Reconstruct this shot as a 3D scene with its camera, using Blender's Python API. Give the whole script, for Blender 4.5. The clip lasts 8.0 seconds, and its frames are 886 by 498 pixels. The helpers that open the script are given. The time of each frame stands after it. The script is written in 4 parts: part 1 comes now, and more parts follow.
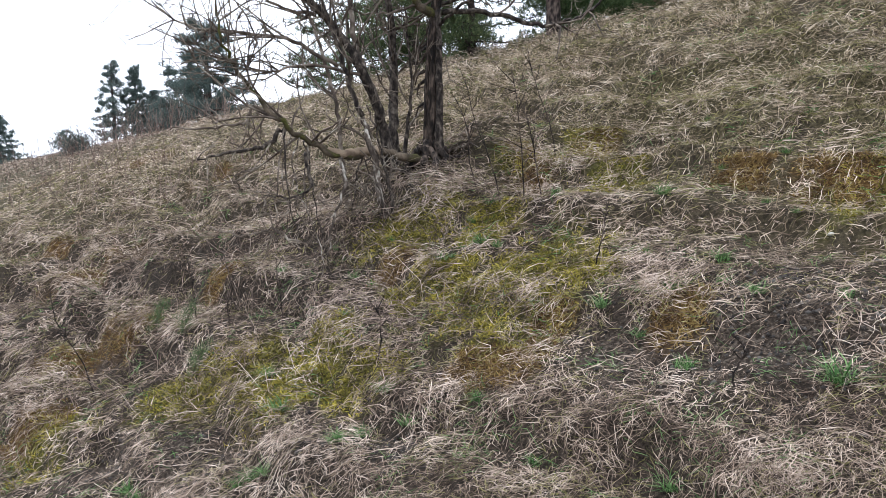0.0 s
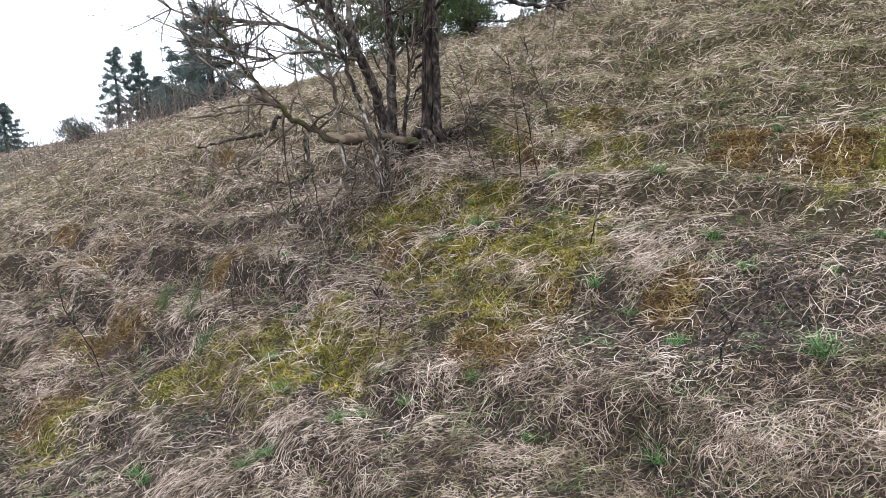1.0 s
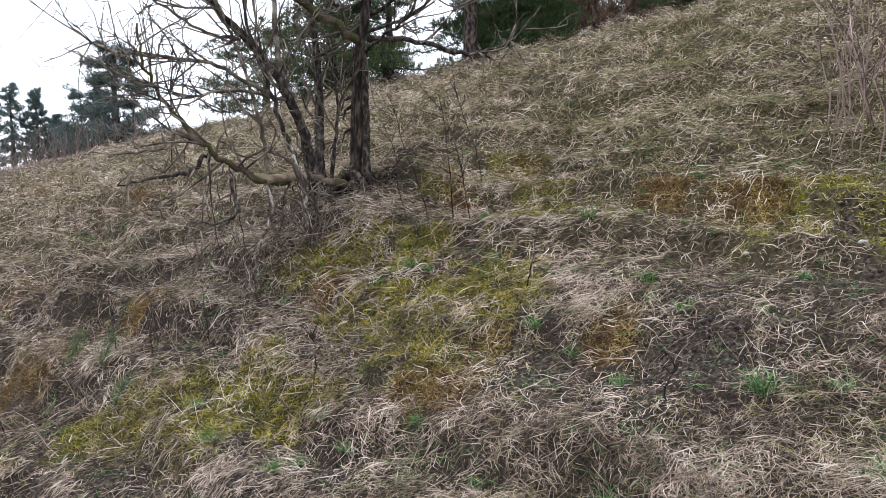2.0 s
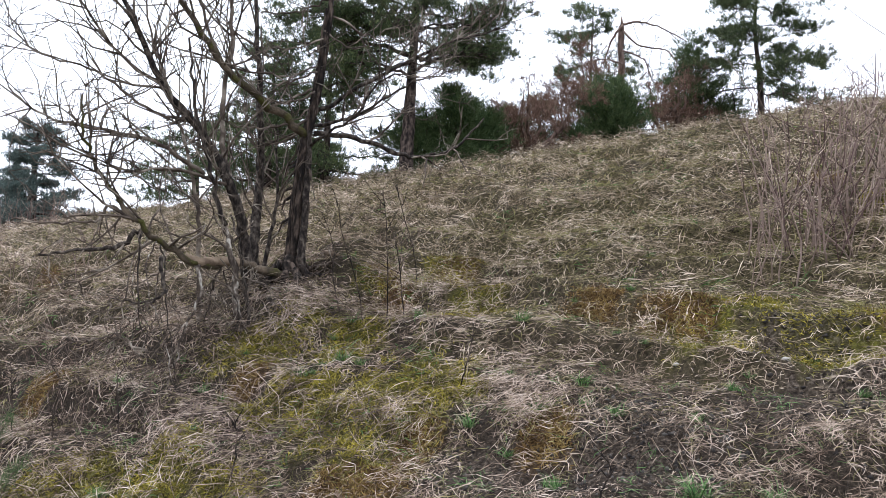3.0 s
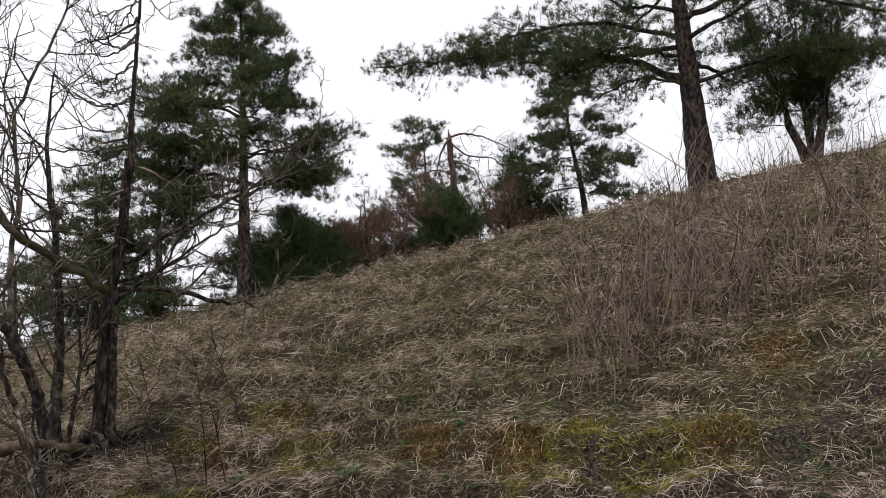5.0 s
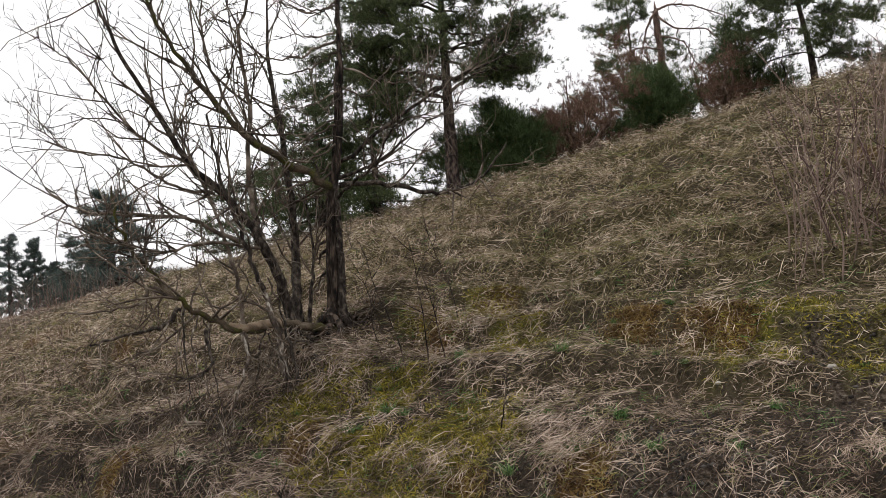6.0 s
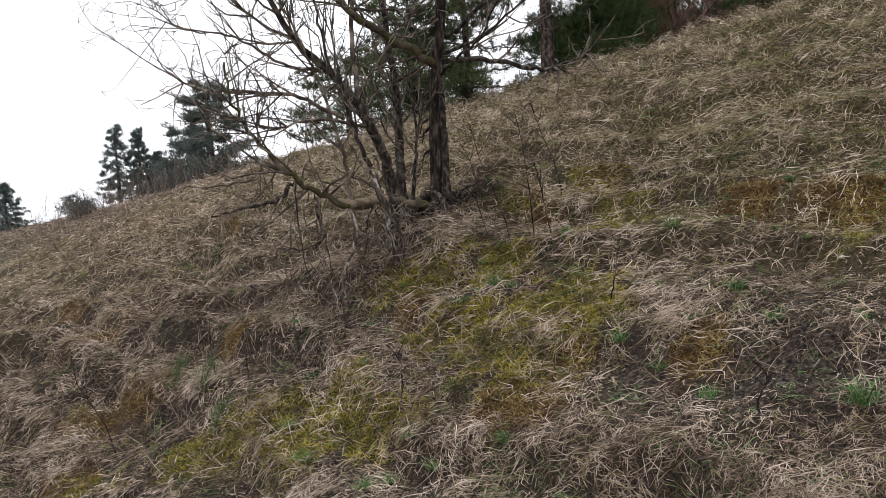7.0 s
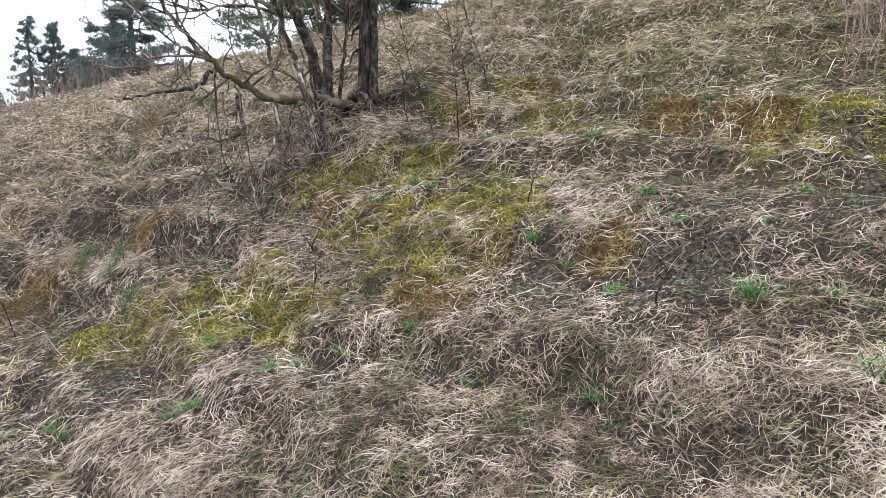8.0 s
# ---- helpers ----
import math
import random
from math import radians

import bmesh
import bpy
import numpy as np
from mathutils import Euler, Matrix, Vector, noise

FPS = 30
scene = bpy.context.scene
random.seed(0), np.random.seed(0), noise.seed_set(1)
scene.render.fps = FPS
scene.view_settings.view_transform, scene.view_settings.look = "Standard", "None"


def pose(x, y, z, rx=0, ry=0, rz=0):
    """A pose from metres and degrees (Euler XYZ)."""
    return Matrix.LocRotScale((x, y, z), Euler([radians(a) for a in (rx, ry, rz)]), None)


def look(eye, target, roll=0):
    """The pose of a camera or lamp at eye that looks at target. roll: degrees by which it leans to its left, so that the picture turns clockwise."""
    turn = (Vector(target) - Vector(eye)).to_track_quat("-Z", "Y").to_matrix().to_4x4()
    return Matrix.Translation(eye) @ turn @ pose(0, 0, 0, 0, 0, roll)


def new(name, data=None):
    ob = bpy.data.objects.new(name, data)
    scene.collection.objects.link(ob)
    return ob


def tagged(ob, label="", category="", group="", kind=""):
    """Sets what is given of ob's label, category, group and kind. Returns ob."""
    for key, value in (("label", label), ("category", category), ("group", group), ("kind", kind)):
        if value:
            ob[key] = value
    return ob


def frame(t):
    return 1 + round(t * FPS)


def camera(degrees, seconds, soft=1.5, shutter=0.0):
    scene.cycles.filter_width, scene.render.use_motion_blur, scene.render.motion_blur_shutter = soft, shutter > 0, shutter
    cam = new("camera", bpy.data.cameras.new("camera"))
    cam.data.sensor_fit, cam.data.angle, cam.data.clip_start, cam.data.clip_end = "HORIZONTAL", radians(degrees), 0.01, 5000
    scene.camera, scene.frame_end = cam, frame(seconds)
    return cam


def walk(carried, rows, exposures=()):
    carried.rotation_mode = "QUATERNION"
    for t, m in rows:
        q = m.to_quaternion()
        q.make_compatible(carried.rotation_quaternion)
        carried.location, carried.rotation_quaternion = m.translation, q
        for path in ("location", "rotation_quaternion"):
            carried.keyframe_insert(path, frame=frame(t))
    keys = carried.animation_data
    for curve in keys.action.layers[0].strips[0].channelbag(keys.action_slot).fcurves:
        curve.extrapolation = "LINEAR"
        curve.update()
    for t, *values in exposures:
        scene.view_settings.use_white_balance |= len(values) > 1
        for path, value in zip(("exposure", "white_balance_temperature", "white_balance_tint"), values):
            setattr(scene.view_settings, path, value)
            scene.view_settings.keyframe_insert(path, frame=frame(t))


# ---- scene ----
cam = camera(60.7, 8.0, 0.65)
PATH = [
    (0, (0.22, 0.141, 1.514), (0.156, 2.122, 1.25), -0.95),
    (0.5, (0.271, 0.113, 1.509), (0.279, 2.088, 1.198), -0.87),
    (1, (0.273, 0.083, 1.533), (0.188, 2.056, 1.218), -2.11),
    (1.5, (0.241, 0.09, 1.527), (0.221, 2.074, 1.279), -2.3),
    (1.7, (0.203, 0.102, 1.535), (0.274, 2.085, 1.287), -3.1),
    (2.8, (0.046, 0.132, 1.415), (0.387, 2.101, 1.474), 3.52),
    (3, (0.05, 0.136, 1.434), (0.411, 2.101, 1.527), 3.23),
    (3.1, (0.064, 0.138, 1.452), (0.476, 2.09, 1.569), 3.9),
    (3.5, (0.088, 0.152, 1.505), (0.761, 2.018, 1.766), 3.01),
    (4, (0.118, 0.126, 1.559), (0.977, 1.905, 1.871), 1.84),
    (4.2, (0.116, 0.103, 1.575), (1.036, 1.839, 1.949), 1.71),
    (5.3, (0.344, 0.152, 1.674), (0.897, 2.044, 2.009), -6.47),
    (5.5, (0.348, 0.135, 1.666), (0.755, 2.074, 1.945), -6.66),
    (6, (0.305, 0.102, 1.609), (0.476, 2.091, 1.728), -4.35),
    (6.5, (0.217, 0.064, 1.573), (0.323, 2.061, 1.533), -5.58),
    (7, (0.173, 0.088, 1.518), (0.101, 2.082, 1.371), -3.96),
    (7.5, (0.231, 0.125, 1.456), (0.196, 2.117, 1.279), -3.49),
    (8, (0.219, 0.086, 1.359), (0.326, 2.054, 1.018), -0.1),
]
EXPO = [
    (0.0, 0.31, 5900, 10), (0.5, 0.33, 5950, 10), (1.0, 0.47, 5950, 10), (1.5, 0.24, 5950, 10), (3.0, 0.17, 5950, 12), (3.5, -0.16, 5950, 13), (4.0, -0.4, 6000, 14),
    (5.5, -0.78, 6750, 13), (6.0, -0.52, 6800, 12), (6.5, -0.42, 6700, 12), (7.0, -0.28, 6500, 12), (7.5, -0.43, 6350, 12), (8.0, 0.63, 5950, 10)]
walk(cam, [(t, look(eye, target, roll)) for t, eye, target, roll in PATH], EXPO)

# ---- world and light: overcast day ----
world = bpy.data.worlds.new("overcast_sky")
scene.world = world
world.use_nodes = True
wn = world.node_tree
wn.nodes.clear()
sky = wn.nodes.new("ShaderNodeTexSky")
sky.sky_type, sky.sun_disc = "NISHITA", False
sky.sun_elevation, sky.sun_rotation = radians(58), radians(-60)
sky.dust_density, sky.air_density = 6.0, 1.0
pale = wn.nodes.new("ShaderNodeHueSaturation")
pale.inputs["Saturation"].default_value = 0.22
cloud = wn.nodes.new("ShaderNodeMix")
cloud.data_type = "RGBA"
cloud.inputs[0].default_value = 0.8
cloud.inputs[7].default_value = (20.5, 21.1, 22.2, 1)
bg = wn.nodes.new("ShaderNodeBackground")
bg.inputs[1].default_value = 0.1
wout = wn.nodes.new("ShaderNodeOutputWorld")
wn.links.new(sky.outputs[0], pale.inputs["Color"])
wn.links.new(pale.outputs[0], cloud.inputs[6])
wn.links.new(cloud.outputs[2], bg.inputs[0])
wn.links.new(bg.outputs[0], wout.inputs[0])

sun = new("sun", bpy.data.lights.new("sun", "SUN"))
sun.data.energy, sun.data.angle, sun.data.color = 1.5, radians(11), (1, 0.97, 0.92)
sun.matrix_world = look((-7, 3, 13), (0, 0, 0))


# ---- materials ----
def material(name, stops, scale=8.0, rough=0.85, source="noise", stretch=(1, 1, 1), bump=0.3, bump_scale=60.0, fine=0.25, spec=0.2, thin=0.0, patch=0.0, clump=0.0, own=1.0):
    """A surface whose colour runs over stops, by noise in metres or at random by piece, with a second finer noise over it."""
    m = bpy.data.materials.new(name)
    m.use_nodes = True
    nt = m.node_tree
    b = nt.nodes["Principled BSDF"]
    b.inputs["Roughness"].default_value = rough
    b.inputs["Specular IOR Level"].default_value = spec
    tc = nt.nodes.new("ShaderNodeTexCoord")
    mp = nt.nodes.new("ShaderNodeMapping")
    mp.inputs["Scale"].default_value = stretch
    nt.links.new(tc.outputs["Object"], mp.inputs[0])
    n1 = nt.nodes.new("ShaderNodeTexNoise")
    n1.inputs["Scale"].default_value, n1.inputs["Detail"].default_value = scale, 5
    nt.links.new(mp.outputs[0], n1.inputs["Vector"])
    ramp = nt.nodes.new("ShaderNodeValToRGB")
    cr = ramp.color_ramp
    while len(cr.elements) < len(stops):
        cr.elements.new(0.5)
    for e, (p, c) in zip(cr.elements, stops):
        e.position, e.color = p, (*c, 1)
    if source == "island":
        g = nt.nodes.new("ShaderNodeNewGeometry")
        low = nt.nodes.new("ShaderNodeMath")
        low.operation = "MULTIPLY_ADD"
        low.inputs[1].default_value, low.inputs[2].default_value = patch, 0.5 - 0.5 * (patch + clump + own)
        nt.links.new(n1.outputs[0], low.inputs[0])
        n3 = nt.nodes.new("ShaderNodeTexNoise")
        n3.inputs["Scale"].default_value, n3.inputs["Detail"].default_value = 11.0, 2
        nt.links.new(mp.outputs[0], n3.inputs["Vector"])
        tuft = nt.nodes.new("ShaderNodeMath")
        tuft.operation = "MULTIPLY_ADD"
        tuft.inputs[1].default_value = clump
        nt.links.new(n3.outputs[0], tuft.inputs[0])
        nt.links.new(low.outputs[0], tuft.inputs[2])
        add = nt.nodes.new("ShaderNodeMath")
        add.operation = "MULTIPLY_ADD"
        add.inputs[1].default_value = own
        nt.links.new(g.outputs["Random Per Island"], add.inputs[0])
        nt.links.new(tuft.outputs[0], add.inputs[2])
        nt.links.new(add.outputs[0], ramp.inputs[0])
    else:
        nt.links.new(n1.outputs[0], ramp.inputs[0])
    n2 = nt.nodes.new("ShaderNodeTexNoise")
    n2.inputs["Scale"].default_value, n2.inputs["Detail"].default_value = bump_scale, 4
    nt.links.new(mp.outputs[0], n2.inputs["Vector"])
    mul = nt.nodes.new("ShaderNodeMix")
    mul.data_type, mul.blend_type = "RGBA", "OVERLAY"
    mul.inputs[0].default_value = fine
    nt.links.new(ramp.outputs[0], mul.inputs[6])
    nt.links.new(n2.outputs[0], mul.inputs[7])
    nt.links.new(mul.outputs[2], b.inputs["Base Color"])
    if bump:
        bp = nt.nodes.new("ShaderNodeBump")
        bp.inputs["Strength"].default_value, bp.inputs["Distance"].default_value = bump, 0.01
        nt.links.new(n2.outputs[0], bp.inputs["Height"])
        nt.links.new(bp.outputs[0], b.inputs["Normal"])
    if thin:
        out = nt.nodes["Material Output"]
        tr = nt.nodes.new("ShaderNodeBsdfTranslucent")
        mx = nt.nodes.new("ShaderNodeMixShader")
        mx.inputs[0].default_value = thin
        nt.links.new(mul.outputs[2], tr.inputs[0])
        nt.links.new(b.outputs[0], mx.inputs[1])
        nt.links.new(tr.outputs[0], mx.inputs[2])
        nt.links.new(mx.outputs[0], out.inputs[0])
    return m


STRAW = material("dry_straw", [(0.0, (0.024, 0.016, 0.012)), (0.28, (0.093, 0.064, 0.046)), (0.48, (0.234, 0.172, 0.126)), (0.68, (0.403, 0.312, 0.244)), (1.0, (0.676, 0.555, 0.460))], source="island", patch=1.4, scale=2.2, clump=1.5, own=0.65, bump=0, thin=0.12, fine=0.15)
STRAW_FAR = material("hill_straw", [(0.0, (0.037, 0.028, 0.017)), (0.28, (0.128, 0.098, 0.059)), (0.48, (0.299, 0.230, 0.152)), (0.68, (0.481, 0.383, 0.278)), (1.0, (0.748, 0.627, 0.515))], source="island", patch=1.3, scale=1.8, clump=1.6, own=0.65, bump=0, thin=0.15, fine=0.15)
OLIVE = material("olive_grass", [(0.0, (0.051, 0.049, 0.016)), (0.5, (0.188, 0.172, 0.062)), (1.0, (0.405, 0.366, 0.164))], source="island", patch=1.2, scale=2, clump=1.3, own=0.6, bump=0, thin=0.3, fine=0.15)
GREEN = material("green_grass", [(0.0, (0.035, 0.08, 0.022)), (0.5, (0.075, 0.16, 0.045)), (1.0, (0.2, 0.30, 0.12))], source="island", bump=0, thin=0.3, fine=0.15)
TUFT = material("bright_tuft", [(0.0, (0.03, 0.075, 0.02)), (0.5, (0.075, 0.16, 0.045)), (1.0, (0.2, 0.31, 0.12))], source="island", bump=0, thin=0.2, fine=0.15)
MOSS = material("yellow_green_moss", [(0.0, (0.028, 0.022, 0.008)), (0.5, (0.159, 0.135, 0.023)), (1.0, (0.445, 0.37, 0.057))], source="island", patch=1.2, scale=5, clump=0.9, own=0.7, bump=0, thin=0.2, fine=0.2)
RUST = material("rust_moss", [(0.0, (0.036, 0.02, 0.009)), (0.5, (0.145, 0.086, 0.03)), (1.0, (0.33, 0.235, 0.085))], source="island", patch=1.2, scale=5, clump=0.9, own=0.7, bump=0, thin=0.2, fine=0.2)
LITTER = material("grass_litter", [(0.0, (0.022, 0.016, 0.012)), (0.5, (0.085, 0.064, 0.047)), (0.8, (0.19, 0.148, 0.11)), (1.0, (0.34, 0.275, 0.21))], source="island", patch=0.8, scale=4, bump=0, fine=0.15)
BARK = material("grey_brown_bark", [(0.38, (0.012, 0.009, 0.008)), (0.52, (0.045, 0.035, 0.028)), (0.68, (0.14, 0.115, 0.092))], scale=36, stretch=(1, 1, 0.6), bump=1.0, bump_scale=130, fine=0.5)
BARK_DEAD = material("red_brown_dead_bark", [(0.4, (0.008, 0.006, 0.005)), (0.52, (0.036, 0.026, 0.02)), (0.66, (0.115, 0.085, 0.066))], scale=34, stretch=(1, 1, 0.3), bump=1.0, bump_scale=130, fine=0.5)
TWIG = material("grey_twig_bark", [(0.35, (0.044, 0.033, 0.026)), (0.52, (0.120, 0.093, 0.072)), (0.68, (0.327, 0.28, 0.225))], scale=9, bump=0.3, fine=0.4)
LICHEN = material("lichen_bark", [(0.42, (0.044, 0.033, 0.026)), (0.54, (0.131, 0.105, 0.083)), (0.64, (0.458, 0.42, 0.359))], scale=26, stretch=(1, 1, 0.6), bump=0.6, fine=0.4)
MOSSY = material("mossy_bark", [(0.38, (0.06, 0.058, 0.014)), (0.5, (0.05, 0.038, 0.025)), (0.66, (0.15, 0.115, 0.08))], scale=7, bump=0.8, bump_scale=80, fine=0.5)
STALK = material("red_brown_stem", [(0.0, (0.035, 0.02, 0.018)), (0.5, (0.09, 0.055, 0.05)), (1.0, (0.19, 0.13, 0.12))], source="island", bump=0, fine=0.3)
SHRUB = material("shrub_stem", [(0.0, (0.071, 0.047, 0.040)), (0.45, (0.174, 0.123, 0.101)), (0.8, (0.294, 0.22, 0.179)), (1.0, (0.480, 0.39, 0.322))], source="island", bump=0, fine=0.3)
PINE_BARK = material("pine_bark", [(0.4, (0.015, 0.011, 0.010)), (0.52, (0.055, 0.04, 0.033)), (0.68, (0.14, 0.105, 0.085))], scale=20, stretch=(1, 1, 0.45), bump=1.0, bump_scale=45, fine=0.5)
NEEDLE = material("pine_needle", [(0.0, (0.018, 0.029, 0.012)), (0.5, (0.064, 0.094, 0.036)), (1.0, (0.175, 0.20, 0.085))], source="island", patch=1.0, scale=1.2, own=0.8, bump=0, thin=0.15, fine=0.15, rough=0.55)
# needles of distant trees, with air haze painted in as a paler, bluer green
NEEDLE_HAZED = material("hazed_needle", [(0.0, (0.04, 0.06, 0.055)), (0.5, (0.085, 0.118, 0.105)), (1.0, (0.16, 0.195, 0.17))], source="island", bump=0, thin=0.15, fine=0.15, rough=0.6)
NEEDLE_JUN = material("juniper_needle", [(0.0, (0.025, 0.05, 0.018)), (0.5, (0.07, 0.112, 0.042)), (1.0, (0.17, 0.21, 0.09))], source="island", patch=1.0, scale=1.5, own=0.8, bump=0, thin=0.15, fine=0.15, rough=0.6)
NEEDLE_RED = material("dead_needle", [(0.0, (0.075, 0.042, 0.03)), (0.5, (0.19, 0.115, 0.083)), (1.0, (0.33, 0.225, 0.17))], source="island", patch=1.0, scale=1.5, own=0.8, bump=0, thin=0.15, fine=0.15)
CLOD = material("soil_clod", [(0.0, (0.012, 0.010, 0.009)), (0.5, (0.035, 0.03, 0.027)), (1.0, (0.10, 0.09, 0.08))], source="island", bump=0, fine=0.3)
STONE = material("pale_stone", [(0.3, (0.3, 0.28, 0.25)), (0.7, (0.5, 0.48, 0.44))], scale=30, bump=0.4)
WOOD = material("bleached_wood", [(0.35, (0.12, 0.085, 0.058)), (0.6, (0.26, 0.195, 0.135))], scale=20, stretch=(0.3, 1, 1), bump=0.6)
SNAG = material("bare_snag_wood", [(0.38, (0.07, 0.045, 0.036)), (0.52, (0.17, 0.115, 0.09)), (0.68, (0.27, 0.20, 0.165))], scale=14, stretch=(1, 1, 0.25), bump=0.8, fine=0.4)

# the soil below the grass, mixed with moss where the patches lie
SOIL = bpy.data.materials.new("hill_soil")
SOIL.use_nodes = True
nt = SOIL.node_tree
bsdf = nt.nodes["Principled BSDF"]
bsdf.inputs["Roughness"].default_value = 0.95
bsdf.inputs["Specular IOR Level"].default_value = 0.1
tc = nt.nodes.new("ShaderNodeTexCoord")


def soil_noise(scale, stops):
    n = nt.nodes.new("ShaderNodeTexNoise")
    n.inputs["Scale"].default_value, n.inputs["Detail"].default_value, n.inputs["Roughness"].default_value = scale, 8, 0.65
    nt.links.new(tc.outputs["Object"], n.inputs["Vector"])
    r = nt.nodes.new("ShaderNodeValToRGB")
    while len(r.color_ramp.elements) < len(stops):
        r.color_ramp.elements.new(0.5)
    for e, (p, c) in zip(r.color_ramp.elements, stops):
        e.position, e.color = p, (*c, 1)
    nt.links.new(n.outputs[0], r.inputs[0])
    return n, r


def soil_mix(a, b_, name):
    at = nt.nodes.new("ShaderNodeAttribute")
    at.attribute_name = name
    m = nt.nodes.new("ShaderNodeMix")
    m.data_type = "RGBA"
    nt.links.new(at.outputs["Fac"], m.inputs[0])
    nt.links.new(a, m.inputs[6])
    nt.links.new(b_, m.inputs[7])
    return m.outputs[2]


_, litter = soil_noise(75, [(0.36, (0.008, 0.006, 0.005)), (0.5, (0.024, 0.018, 0.013)), (0.62, (0.05, 0.038, 0.028)), (0.76, (0.13, 0.105, 0.08))])
_, meadow = soil_noise(48, [(0.36, (0.009, 0.008, 0.004)), (0.5, (0.05, 0.041, 0.02)), (0.62, (0.1, 0.082, 0.044)), (0.76, (0.22, 0.182, 0.105))])
grit, dirt = soil_noise(60, [(0.36, (0.009, 0.007, 0.006)), (0.5, (0.036, 0.027, 0.02)), (0.66, (0.12, 0.097, 0.077))])
_, mossy = soil_noise(45, [(0.3, (0.025, 0.025, 0.007)), (0.5, (0.07, 0.068, 0.012)), (0.7, (0.16, 0.15, 0.025))])
_, rusty = soil_noise(45, [(0.3, (0.03, 0.018, 0.010)), (0.5, (0.075, 0.042, 0.016)), (0.7, (0.16, 0.09, 0.03))])
col = soil_mix(litter.outputs[0], meadow.outputs[0], "meadow")
col = soil_mix(col, dirt.outputs[0], "bare")
col = soil_mix(col, mossy.outputs[0], "moss")
col = soil_mix(col, rusty.outputs[0], "rust")
nt.links.new(col, bsdf.inputs["Base Color"])
sb = nt.nodes.new("ShaderNodeBump")
sb.inputs["Strength"].default_value, sb.inputs["Distance"].default_value = 0.8, 0.015
nt.links.new(grit.outputs[0], sb.inputs["Height"])
nt.links.new(sb.outputs[0], bsdf.inputs["Normal"])


# ---- the hill ----
_rng = np.random.default_rng(3)
PERM = np.concatenate([_rng.permutation(256)] * 2)
GRAD = np.stack([np.cos(_rng.uniform(0, 6.283, 256)), np.sin(_rng.uniform(0, 6.283, 256))], 1)
GRAD /= np.linalg.norm(GRAD, axis=1)[:, None]


def grad_noise(x, y, seed):
    """Gradient noise, from 0 to 1."""
    ix, iy = np.floor(x).astype(int), np.floor(y).astype(int)
    fx, fy = x - ix, y - iy
    ux, uy = fx ** 3 * (fx * (fx * 6 - 15) + 10), fy ** 3 * (fy * (fy * 6 - 15) + 10)

    def corner(a, b):
        g = GRAD[PERM[PERM[(ix + a + seed * 17) & 255] + ((iy + b + seed * 29) & 255)]]
        return g[..., 0] * (fx - a) + g[..., 1] * (fy - b)

    n0 = corner(0, 0) + (corner(1, 0) - corner(0, 0)) * ux
    n1 = corner(0, 1) + (corner(1, 1) - corner(0, 1)) * ux
    return 0.5 + 0.8 * (n0 + (n1 - n0) * uy)


def fbm(x, y, size, seed, octaves=3):
    v, amp, tot = 0.0, 1.0, 0.0
    x, y = np.asarray(x, float) / size, np.asarray(y, float) / size
    for o in range(octaves):
        a = 0.6 + 1.1 * o
        c, s_ = math.cos(a), math.sin(a)
        v = v + amp * grad_noise((c * x - s_ * y) * 2 ** o + 13.7 * o, (s_ * x + c * y) * 2 ** o, seed + o)
        tot += amp
        amp *= 0.55
    return v / tot


def smooth(a, b, v):
    t = np.clip((v - a) / (b - a), 0, 1)
    return t * t * (3 - 2 * t)


UP = (0.745, 0.667)  # the way uphill


def hill_form(x, y):
    """The hill without its small relief."""
    x, y = np.asarray(x, float), np.asarray(y, float)
    q = -0.6257 + 0.4114 * x + 0.3683 * y - 0.00336 * x * x - 0.01192 * x * y - 0.00798 * y * y
    q = q + 0.28 * np.exp(-((x + 0.05) ** 2 + (y - 5.6) ** 2) / 0.72)
    w = smooth(38, 75, np.hypot(x, y))
    return np.maximum(q, -14) * (1 - w) - 5.0 * w


LEDGES = [(2.15, 3.32, 0.62, 0.055), (1.9, 4.85, 0.55, 0.04), (2.6, 6.2, 0.9, 0.04), (4.4, 6.6, 0.9, 0.04), (0.2, 3.35, 0.5, 0.03), (-0.9, 4.1, 0.5, 0.03)]


def terrace(x, y):
    """How far along a terrace step a place lies, from its steep foot (0) to its edge (1)."""
    u = UP[0] * x + UP[1] * y
    s = u / 0.55 + 1.6 * fbm(x, y, 2.2, 31) + 0.5 * fbm(x, y, 0.7, 41)
    return s - np.floor(s)


